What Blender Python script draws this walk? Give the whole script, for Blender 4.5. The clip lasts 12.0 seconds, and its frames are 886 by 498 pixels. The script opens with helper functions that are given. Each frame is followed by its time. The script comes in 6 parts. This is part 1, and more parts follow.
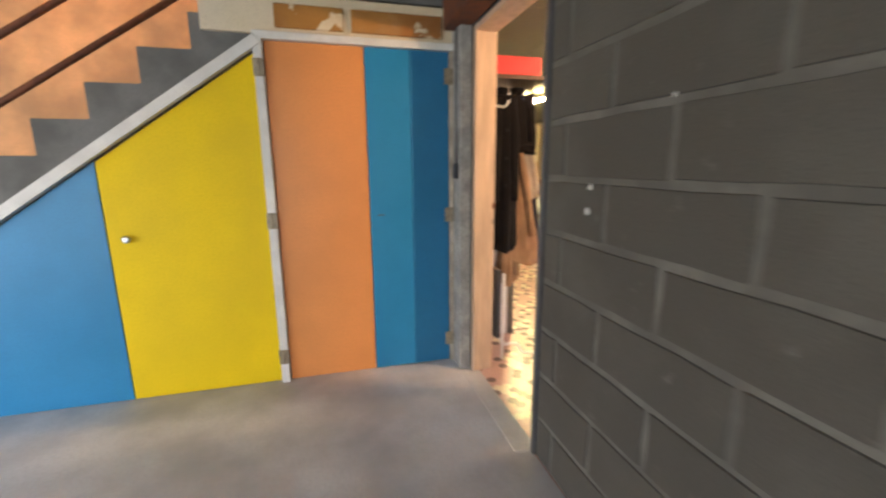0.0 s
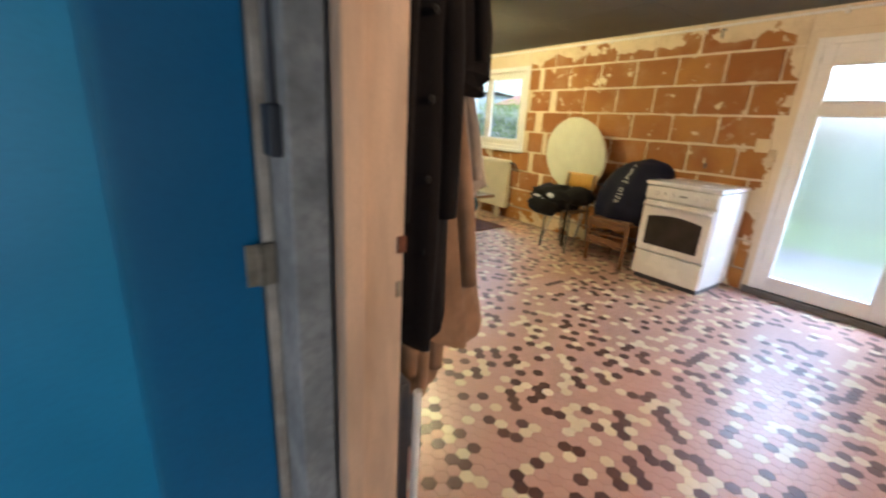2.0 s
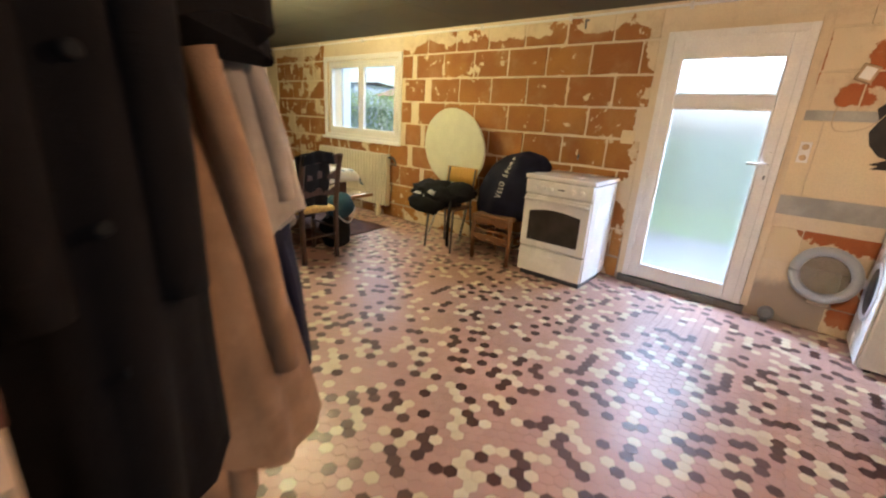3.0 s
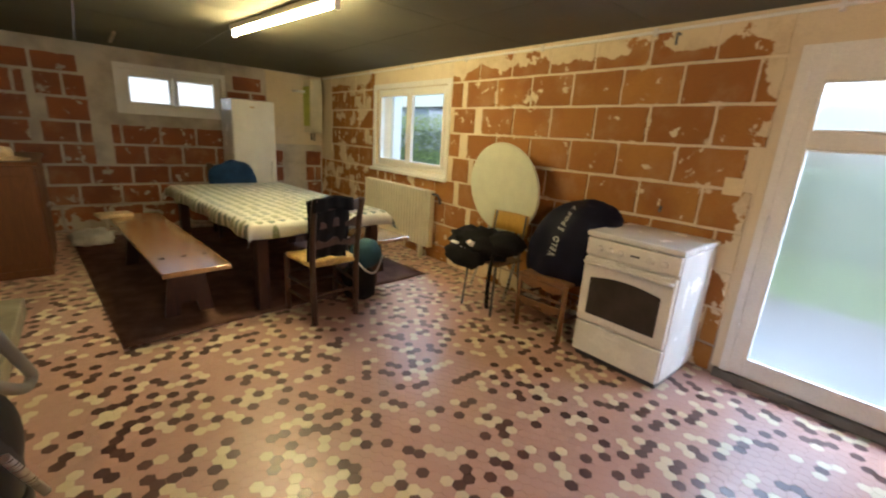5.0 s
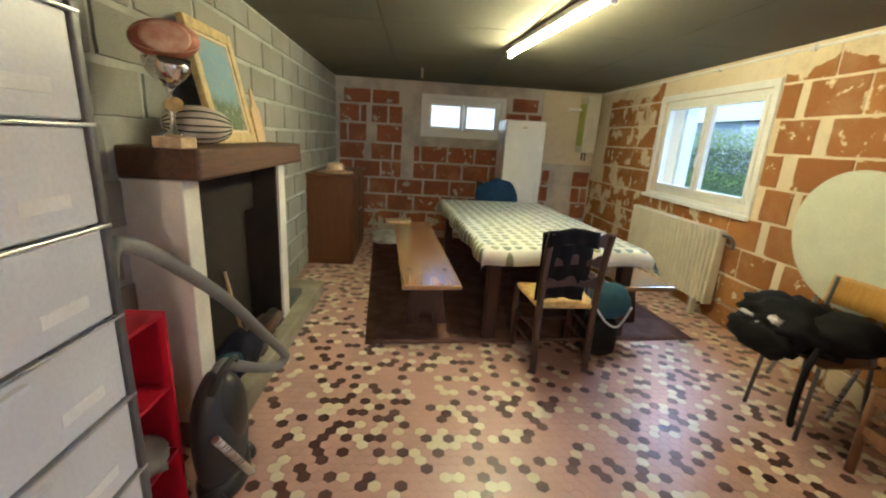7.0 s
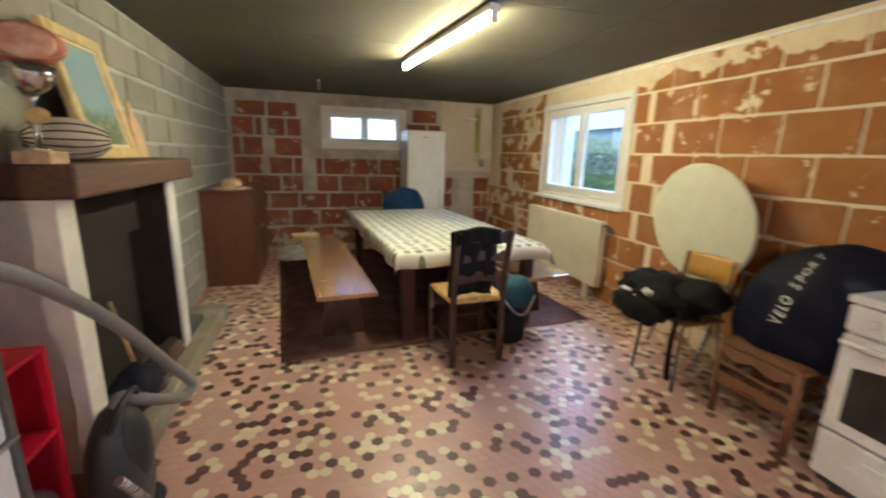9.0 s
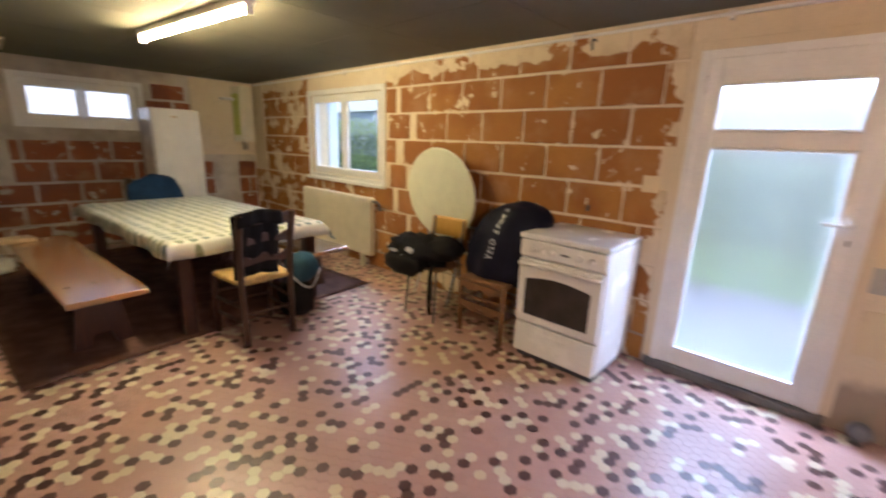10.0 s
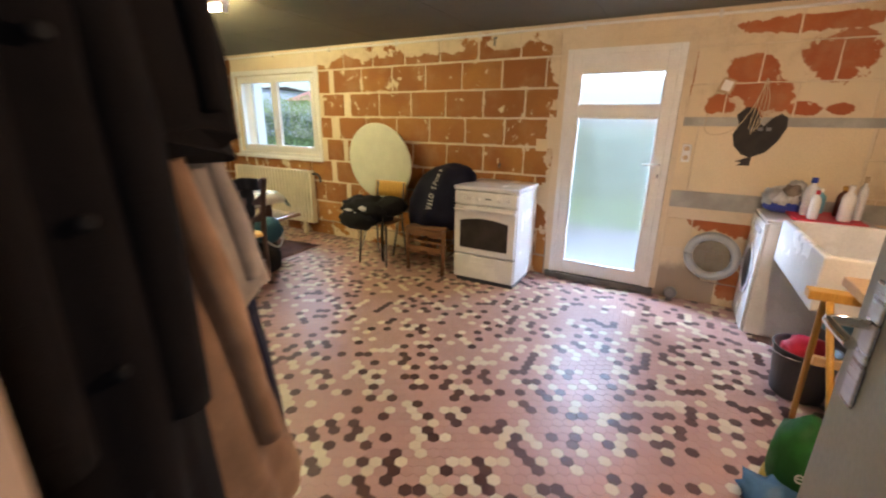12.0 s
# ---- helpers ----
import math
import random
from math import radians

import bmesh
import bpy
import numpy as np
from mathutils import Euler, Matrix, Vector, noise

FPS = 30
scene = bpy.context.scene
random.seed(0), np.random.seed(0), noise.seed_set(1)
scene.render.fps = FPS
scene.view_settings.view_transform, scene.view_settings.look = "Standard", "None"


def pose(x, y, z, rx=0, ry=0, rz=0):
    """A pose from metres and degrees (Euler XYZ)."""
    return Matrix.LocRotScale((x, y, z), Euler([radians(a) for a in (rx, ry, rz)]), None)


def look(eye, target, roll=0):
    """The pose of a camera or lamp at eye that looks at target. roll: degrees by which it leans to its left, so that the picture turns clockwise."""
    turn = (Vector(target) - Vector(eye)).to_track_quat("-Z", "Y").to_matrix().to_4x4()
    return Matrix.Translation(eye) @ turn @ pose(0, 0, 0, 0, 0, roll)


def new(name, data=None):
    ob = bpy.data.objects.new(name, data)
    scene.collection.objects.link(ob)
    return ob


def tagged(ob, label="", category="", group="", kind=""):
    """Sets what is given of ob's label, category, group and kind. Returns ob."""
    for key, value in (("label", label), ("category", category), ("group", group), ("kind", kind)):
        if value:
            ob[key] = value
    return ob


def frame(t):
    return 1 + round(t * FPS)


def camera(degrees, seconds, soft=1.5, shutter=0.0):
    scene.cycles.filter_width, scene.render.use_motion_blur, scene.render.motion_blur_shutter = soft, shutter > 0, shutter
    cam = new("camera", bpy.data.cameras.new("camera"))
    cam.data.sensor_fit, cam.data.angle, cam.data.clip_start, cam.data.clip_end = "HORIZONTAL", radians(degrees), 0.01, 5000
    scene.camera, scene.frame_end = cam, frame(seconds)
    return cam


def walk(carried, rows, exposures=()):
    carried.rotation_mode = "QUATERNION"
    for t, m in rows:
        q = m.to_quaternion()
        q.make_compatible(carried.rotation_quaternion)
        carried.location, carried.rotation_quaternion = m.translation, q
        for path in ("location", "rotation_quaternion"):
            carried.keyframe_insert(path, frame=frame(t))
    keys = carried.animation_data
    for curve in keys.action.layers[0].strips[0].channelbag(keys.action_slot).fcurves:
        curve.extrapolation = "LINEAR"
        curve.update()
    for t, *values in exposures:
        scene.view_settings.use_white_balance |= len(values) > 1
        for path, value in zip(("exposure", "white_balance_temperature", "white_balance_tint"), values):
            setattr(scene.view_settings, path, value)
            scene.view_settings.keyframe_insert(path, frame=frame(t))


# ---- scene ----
cam = camera(94.1, 12.0, soft=2.1, shutter=0.5)
PATH = [
    (0, (0.297, 0.069, 1.301), (0.807, 1.962, 0.906), -0.4),
    (0.5, (0.327, 0.495, 1.306), (0.602, 2.43, 0.882), 0.4),
    (1, (0.416, 0.975, 1.32), (0.838, 2.875, 0.86), 1.4),
    (1.5, (0.63, 1.39, 1.317), (1.355, 3.18, 0.795), 2.9),
    (2, (0.851, 1.708, 1.301), (1.965, 3.26, 0.712), 3.3),
    (2.5, (1.04, 1.884, 1.283), (2.409, 3.2, 0.655), 3.4),
    (2.7, (1.128, 1.908, 1.288), (2.57, 3.143, 0.661), 3.0),
    (4.3, (1.776, 2.263, 1.409), (3.301, 3.439, 0.871), 3.7),
    (4.5, (1.847, 2.277, 1.428), (3.298, 3.546, 0.894), 3.6),
    (5, (1.989, 2.286, 1.441), (3.255, 3.744, 0.919), 3.7),
    (5.5, (2.02, 2.285, 1.45), (3.063, 3.912, 0.939), 3.7),
    (6, (2.082, 2.366, 1.432), (2.815, 4.159, 0.934), 3.9),
    (6.5, (2.21, 2.56, 1.436), (2.589, 4.462, 0.949), 3.7),
    (6.7, (2.271, 2.636, 1.465), (2.507, 4.555, 0.952), 3.9),
    (8.3, (2.503, 2.705, 1.447), (2.519, 4.649, 0.978), 2.8),
    (8.5, (2.473, 2.669, 1.442), (2.61, 4.612, 0.992), 2.1),
    (9, (2.333, 2.58, 1.439), (2.888, 4.449, 0.993), 1.6),
    (9.5, (2.229, 2.407, 1.444), (3.26, 4.056, 0.978), 1.8),
    (10, (2.108, 2.232, 1.472), (3.536, 3.54, 0.974), 2.1),
    (10.5, (1.932, 2.116, 1.454), (3.578, 3.115, 0.91), 1.8),
    (11, (1.715, 2.032, 1.46), (3.43, 2.894, 0.896), 0.8),
    (11.5, (1.431, 1.966, 1.443), (3.148, 2.801, 0.847), 0.2),
    (12, (1.18, 1.989, 1.442), (2.856, 2.91, 0.856), 0.8),
]
walk(cam, [(t, look(eye, target, roll)) for t, eye, target, roll in PATH],
     [(0.0, 2.6, 6350, 14), (1.0, 2.35, 6250, 14), (1.5, 1.78, 5250, 10), (2.0, 1.72, 5500, 13), (2.5, 1.68, 5600, 15), (4.5, 1.22, 5800, 14), (5.5, 1.34, 5800, 14), (6.5, 1.52, 5200, 11), (8.3, 1.58, 4800, 17),
      (9.0, 1.55, 4850, 19), (9.5, 1.50, 5000, 22), (10.0, 1.36, 5400, 25), (10.5, 1.20, 5650, 23), (11.0, 1.20, 5650, 21), (11.5, 1.2, 5600, 17), (12.0, 1.45, 5550, 16)])

# ---- world, sun, lamps, exposure ----
world = bpy.data.worlds.new("sky")
scene.world = world
world.use_nodes = True
wn = world.node_tree
sky = wn.nodes.new("ShaderNodeTexSky")
sky.sky_type, sky.sun_disc = "NISHITA", False
sky.sun_elevation, sky.sun_rotation = radians(49), radians(209)
sky.dust_density, sky.air_density = 3.0, 1.2
wn.nodes["Background"].inputs[1].default_value = 0.12
wn.links.new(sky.outputs[0], wn.nodes["Background"].inputs[0])
sun = new("sun", bpy.data.lights.new("sun", "SUN"))
sun.data.energy, sun.data.angle, sun.data.color = 1.5, radians(20), (1.0, 0.95, 0.88)
sun.matrix_world = look((-5, -9, 12), (0, 0, 0))


def opening_light(name, at, width, height, watts, colour):
    """An added area lamp in or beyond an opening, in the place of the sky outside it."""
    ob = new(name, bpy.data.lights.new(name, "AREA"))
    ob.data.shape, ob.data.size, ob.data.size_y, ob.data.energy, ob.data.color = "RECTANGLE", width, height, watts, colour
    ob.matrix_world = at
    return ob


# Added lamps stand in for the hall's daylight; both openings are unseen.
opening_light("gateway_daylight", look((-2.1, -3.45, 1.1), (-1.6, 0, 0.9)), 2.4, 2.0, 14.0, (0.92, 0.95, 1.0))
opening_light("hall_west_daylight", look((-4.25, 0.3, 1.1), (-3.3, 2.6, 0.3)), 1.8, 1.8, 15.0, (0.92, 0.95, 1.0))
# Added outside door and window, in place of brighter sky, for floor highlights.
opening_light("door_daylight", look((6.7, 2.48, 2.6), (4.2, 2.48, 0.3)), 1.8, 1.6, 44.0, (0.66, 0.83, 1.0))
opening_light("window_daylight", look((6.1, 7.35, 3.0), (3.7, 5.0, 0.2)), 1.4, 0.8, 40.0, (0.66, 0.83, 1.0))
# Added outside beside the door, aimed at the stove's side and washing machine.
opening_light("door_side_daylight", look((5.95, 0.95, 1.5), (4.85, 3.0, 0.8)), 1.0, 1.5, 45.0, (0.70, 0.85, 1.0))
opening_light("door_far_daylight", look((5.62, 3.38, 1.35), (4.8, 1.3, 0.5)), 0.45, 1.4, 60.0, (0.70, 0.85, 1.0))


# ---- materials ----
class Nodes:
    """A material's node tree, with short calls."""

    def __init__(self, name):
        self.mat = bpy.data.materials.new(name)
        self.mat.use_nodes = True
        self.tree = self.mat.node_tree
        self.bsdf = self.tree.nodes["Principled BSDF"]

    def node(self, kind, **values):
        n = self.tree.nodes.new(kind)
        for k, v in values.items():
            n.inputs[k.replace("_", " ")].default_value = v
        return n

    def link(self, a, b):
        self.tree.links.new(a, b)

    def place(self, world_space):
        if world_space:
            return self.tree.nodes.new("ShaderNodeNewGeometry").outputs["Position"]
        return self.tree.nodes.new("ShaderNodeTexCoord").outputs["Object"]

    def noise(self, where, scale, detail=4.0, rough=0.55, distort=0.0):
        n = self.node("ShaderNodeTexNoise", Scale=scale, Detail=detail, Roughness=rough, Distortion=distort)
        self.link(where, n.inputs["Vector"])
        return n.outputs["Fac"]

    def ramp(self, value, a, b, lo=0.0, hi=1.0):
        n = self.tree.nodes.new("ShaderNodeMapRange")
        n.interpolation_type = "SMOOTHSTEP"
        self.link(value, n.inputs[0])
        for i, v in zip((1, 2, 3, 4), (a, b, lo, hi)):
            n.inputs[i].default_value = v
        return n.outputs[0]

    def math(self, how, a, b):
        n = self.tree.nodes.new("ShaderNodeMath")
        n.operation = how
        for i, v in enumerate((a, b)):
            if isinstance(v, (int, float)):
                n.inputs[i].default_value = v
            else:
                self.link(v, n.inputs[i])
        return n.outputs[0]

    def mix(self, fac, a, b, how="MIX"):
        n = self.tree.nodes.new("ShaderNodeMix")
        n.data_type, n.blend_type = "RGBA", how
        for sock, v in ((n.inputs[0], fac), (n.inputs[6], a), (n.inputs[7], b)):
            if isinstance(v, (int, float)):
                sock.default_value = v
            elif isinstance(v, tuple):
                sock.default_value = (*v, 1)
            else:
                self.link(v, sock)
        return n.outputs[2]

    def axis(self, where, i):
        n = self.tree.nodes.new("ShaderNodeSeparateXYZ")
        self.link(where, n.inputs[0])
        return n.outputs[i]

    def bump(self, height, strength, distance=0.01):
        n = self.node("ShaderNodeBump", Strength=strength, Distance=distance)
        self.link(height, n.inputs["Height"])
        self.link(n.outputs[0], self.bsdf.inputs["Normal"])

    def done(self, colour, rough=0.6, metal=0.0, spec=0.5):
        for sock, v in ((self.bsdf.inputs["Base Color"], colour), (self.bsdf.inputs["Roughness"], rough)):
            if isinstance(v, tuple):
                sock.default_value = (*v, 1)
            elif isinstance(v, (int, float)):
                sock.default_value = v
            else:
                self.link(v, sock)
        self.bsdf.inputs["Metallic"].default_value = metal
        self.bsdf.inputs["Specular IOR Level"].default_value = spec
        return self.mat


def surface(name, colour, rough=0.6, metal=0.0, vary=0.25, scale=6.0, grain=90.0, bump=0.15, other=None, world_space=False, stretch=None, spec=0.5):
    """Colour that varies at two scales, with fine relief."""
    m = Nodes(name)
    p = m.place(world_space)
    if stretch:
        mp = m.node("ShaderNodeMapping", Scale=stretch)
        m.link(p, mp.inputs["Vector"])
        p = mp.outputs[0]
    big, fine = m.noise(p, scale), m.noise(p, grain, 2)
    dark = other or tuple(c * (1 - vary) for c in colour)
    lite = tuple(min(1, c * (1 + vary * 0.5)) for c in colour)
    c = m.mix(m.ramp(big, 0.3, 0.7), dark, lite)
    c = m.mix(m.ramp(fine, 0.35, 0.75, 0, 0.35), c, tuple(x * 0.75 for x in colour))
    m.bump(m.math("ADD", m.math("MULTIPLY", big, 0.5), m.math("MULTIPLY", fine, 0.5)), bump, 0.004)
    return m.done(c, m.ramp(big, 0.2, 0.8, max(0.03, rough - 0.08), min(1, rough + 0.1)), metal, spec)


CREAM = (0.68, 0.57, 0.39)


def brick_material(name, zones, clays=((0.295, 0.120, 0.030), (0.42, 0.205, 0.048), (0.295, 0.122, 0.033)), coat=CREAM, fleck=0.622, bare=(), edges=True):
    """Terracotta hollow brick with smears of old plaster; zones: axis, from, to: plaster grows along them.
    bare: (y, z, half width, half height) of ragged patches where the plaster has come off; all else is covered."""
    m = Nodes(name)
    p = m.place(True)
    rnd = m.tree.nodes.new("ShaderNodeObjectInfo").outputs["Random"]
    big, mid, fine = m.noise(p, 2.2, 5), m.noise(p, 8, 4, 0.6, 0.15), m.noise(p, 120, 2)
    clay = m.mix(rnd, clays[0], clays[1])
    clay = m.mix(m.ramp(big, 0.35, 0.7), clay, clays[2])
    clay = m.mix(m.ramp(fine, 0.4, 0.8, 0, 0.35), clay, (0.20, 0.07, 0.03))
    cover = m.math("ADD", m.ramp(mid, fleck, fleck + 0.045), 0)
    for axis, a, b, top, *back in zones:
        z = m.ramp(m.axis(p, axis), a, b, 0, top)
        if back:
            z = m.math("MULTIPLY", z, m.ramp(m.axis(p, axis), back[0], back[1]))
        cover = m.math("MAXIMUM", cover, m.ramp(m.math("ADD", z, m.math("MULTIPLY", m.math("SUBTRACT", m.noise(p, 3.4, 6, 0.58, 0.12), 0.5), 2.2)), 0.48, 0.53))
    local = m.place(False)
    ax, az = m.math("ABSOLUTE", m.axis(local, 0), 0), m.math("ABSOLUTE", m.axis(local, 2), 0)
    rim = m.math("MINIMUM", m.math("SUBTRACT", 0.200, ax), m.math("SUBTRACT", 0.120, az))
    rim = m.math("ADD", rim, m.math("MULTIPLY", m.math("SUBTRACT", m.noise(p, 6, 5, 0.68), 0.5), 0.19))
    if edges:
        cover = m.math("MAXIMUM", cover, m.ramp(rim, -0.011, -0.020))
    if bare:
        torn = m.math("MULTIPLY", m.math("SUBTRACT", m.noise(p, 7, 6, 0.68, 0.2), 0.5), 1.9)
        shut_off = m.math("ADD", 1.0, 0)
        for y, z, ry, rz in bare:
            dy = m.math("DIVIDE", m.math("SUBTRACT", m.axis(p, 1), y), ry)
            dz = m.math("DIVIDE", m.math("SUBTRACT", m.axis(p, 2), z), rz)
            d = m.math("SQRT", m.math("ADD", m.math("MULTIPLY", dy, dy), m.math("MULTIPLY", dz, dz)), 0)
            shut_off = m.math("MINIMUM", shut_off, m.ramp(m.math("ADD", d, torn), 0.93, 1.02))
        cover = m.math("MAXIMUM", m.math("MULTIPLY", cover, 0.8), shut_off)
    film = m.ramp(m.noise(p, 3.1, 5, 0.6, 0.1), 0.48, 0.72, 0, 0.30)
    c = m.mix(film, clay, (0.50, 0.33, 0.19))
    old = m.mix(m.ramp(m.noise(p, 3.0, 6, 0.66), 0.46, 0.66, 0, 0.65), coat, tuple(x * k for x, k in zip(coat, (0.66, 0.58, 0.52))))
    c = m.mix(cover, c, m.mix(m.ramp(fine, 0.3, 0.8, 0, 0.5), old, tuple(min(1, x * 1.06) for x in coat)))
    m.bump(m.math("ADD", m.math("MULTIPLY", cover, 0.8), m.math("MULTIPLY", fine, 0.25)), 0.5, 0.006)
    return m.done(c, 0.85, 0, 0.25)


def plaster_material(name, grey_zones=()):
    m = Nodes(name)
    p = m.place(True)
    big, mid, fine = m.noise(p, 1.3, 5), m.noise(p, 7, 5, 0.6, 0.5), m.noise(p, 140, 2)
    c = m.mix(m.ramp(big, 0.35, 0.65), CREAM, (0.72, 0.62, 0.46))
    c = m.mix(m.ramp(mid, 0.5, 0.75, 0, 0.4), c, (0.52, 0.42, 0.30))
    for axis, a, b in grey_zones:
        z = m.math("ADD", m.ramp(m.axis(p, axis), a, b), m.math("MULTIPLY", m.math("SUBTRACT", mid, 0.5), 0.9))
        c = m.mix(m.ramp(z, 0.35, 0.85), c, (0.36, 0.295, 0.23))
    c = m.mix(m.ramp(fine, 0.4, 0.8, 0, 0.25), c, (0.4, 0.32, 0.22))
    m.bump(m.math("ADD", m.math("MULTIPLY", mid, 0.6), m.math("MULTIPLY", fine, 0.3)), 0.5, 0.006)
    return m.done(c, 0.9, 0, 0.2)


def block_material(name, colour, light):
    m = Nodes(name)
    p = m.place(True)
    rnd = m.tree.nodes.new("ShaderNodeObjectInfo").outputs["Random"]
    big, mid, fine = m.noise(p, 1.6, 5), m.noise(p, 14, 5, 0.7), m.noise(p, 160, 3, 0.7)
    c = m.mix(rnd, colour, tuple(x * 0.82 for x in colour))
    c = m.mix(m.ramp(big, 0.4, 0.7, 0, 0.6), c, light)
    c = m.mix(m.ramp(mid, 0.62, 0.75, 0, 0.5), c, tuple(x * 1.35 for x in light))
    c = m.mix(m.ramp(fine, 0.4, 0.7, 0, 0.45), c, tuple(x * 0.55 for x in colour))
    m.bump(m.math("ADD", m.math("MULTIPLY", mid, 0.4), m.math("MULTIPLY", fine, 0.6)), 0.55, 0.006)
    return m.done(c, 0.92, 0, 0.2)


def tile_material(name, a, b):
    m = Nodes(name)
    p = m.place(True)
    geo = m.tree.nodes.new("ShaderNodeNewGeometry").outputs["Random Per Island"]
    rnd = m.tree.nodes.new("ShaderNodeObjectInfo").outputs["Random"]
    big, fine = m.noise(p, 1.1, 4), m.noise(p, 220, 2)
    c = m.mix(m.math("FRACT", m.math("ADD", geo, rnd), 0), a, b)
    c = m.mix(m.ramp(fine, 0.4, 0.8, 0, 0.15), c, tuple(x * 0.6 for x in a))
    c = m.mix(m.ramp(big, 0.5, 0.75, 0, 0.25), c, tuple(x * 0.7 for x in a))
    m.bump(m.math("ADD", m.math("MULTIPLY", m.noise(p, 16, 2), 0.8), m.math("MULTIPLY", fine, 0.2)), 0.10, 0.004)
    m.bsdf.inputs["Coat Weight"].default_value, m.bsdf.inputs["Coat Roughness"].default_value = 0.8, 0.30
    m.bsdf.inputs["Coat IOR"].default_value = 1.5
    return m.done(c, m.ramp(m.noise(p, 3.5, 5), 0.3, 0.7, 0.34, 0.50), 0, 0.3)


def wood(name, a, b, rough=0.4, stretch=(14, 14, 1.2)):
    m = Nodes(name)
    p = m.place(False)
    mp = m.node("ShaderNodeMapping", Scale=stretch)
    m.link(p, mp.inputs["Vector"])
    g, fine = m.noise(mp.outputs[0], 3, 6, 0.6, 1.5), m.noise(mp.outputs[0], 22, 3)
    c = m.mix(m.ramp(g, 0.3, 0.7), a, b)
    c = m.mix(m.ramp(fine, 0.4, 0.75, 0, 0.4), c, tuple(x * 0.6 for x in a))
    m.bump(fine, 0.15, 0.002)
    return m.done(c, m.ramp(g, 0.2, 0.8, rough - 0.06, rough + 0.12))


def cloth(name, colour, rough=0.9, other=None, fold=0.5):
    m = Nodes(name)
    p = m.place(False)
    big, weave = m.noise(p, 5, 4), m.noise(p, 380, 2)
    c = m.mix(m.ramp(big, 0.35, 0.7), other or tuple(x * 0.6 for x in colour), colour)
    m.bump(m.math("ADD", m.math("MULTIPLY", m.noise(p, 18, 4, 0.6, 0.8), fold), m.math("MULTIPLY", weave, 0.15)), 0.5, 0.01)
    return m.done(c, rough, 0, 0.2)


def glass(name, rough):
    m = Nodes(name)
    m.bsdf.inputs["Transmission Weight"].default_value = 0.90 if rough > 0.1 else 1.0
    m.bsdf.inputs["IOR"].default_value = 1.05 if rough > 0.1 else 1.01
    p = m.place(True)
    if rough > 0.1:
        m.bump(m.noise(p, 90, 3), 0.25, 0.003)
    return m.done((0.95, 0.98, 0.98), rough)


def glow(name, colour, strength):
    m = Nodes(name)
    m.bsdf.inputs["Emission Color"].default_value = (*colour, 1)
    m.bsdf.inputs["Emission Strength"].default_value = strength
    return m.done(colour, 0.4)


def tablecloth_material():
    """White oilcloth with rows of blue-green and olive dots."""
    m = Nodes("oilcloth")
    p = m.place(False)
    mp = m.node("ShaderNodeMapping", Scale=(10.5, 10.5, 10.5))
    m.link(p, mp.inputs["Vector"])
    v = m.tree.nodes.new("ShaderNodeTexVoronoi")
    v.voronoi_dimensions = "2D"
    v.inputs["Scale"].default_value, v.inputs["Randomness"].default_value = 1.0, 0.25
    m.link(mp.outputs[0], v.inputs["Vector"])
    dot = m.ramp(v.outputs["Distance"], 0.30, 0.38, 1, 0)
    hue = m.mix(m.axis(v.outputs["Color"], 0), (0.06, 0.15, 0.22), (0.22, 0.25, 0.12))
    hue = m.mix(m.ramp(m.noise(mp.outputs[0], 5, 3), 0.45, 0.75), hue, (0.40, 0.42, 0.36))
    c = m.mix(dot, (0.70, 0.70, 0.66), hue)
    m.bump(m.noise(p, 9, 3), 0.15, 0.01)
    return m.done(c, 0.28)


def canvas_material():
    m = Nodes("landscape_paint")
    p = m.place(False)
    z = m.axis(p, 2)
    n = m.noise(p, 14, 5, 0.7, 1.0)
    h = m.math("ADD", z, m.math("MULTIPLY", m.math("SUBTRACT", n, 0.5), 0.22))
    c = m.mix(m.ramp(h, 0.17, 0.26), (0.10, 0.14, 0.06), (0.20, 0.32, 0.42))
    c = m.mix(m.ramp(m.noise(p, 30, 4), 0.5, 0.7), c, (0.30, 0.33, 0.24))
    return m.done(c, 0.5)


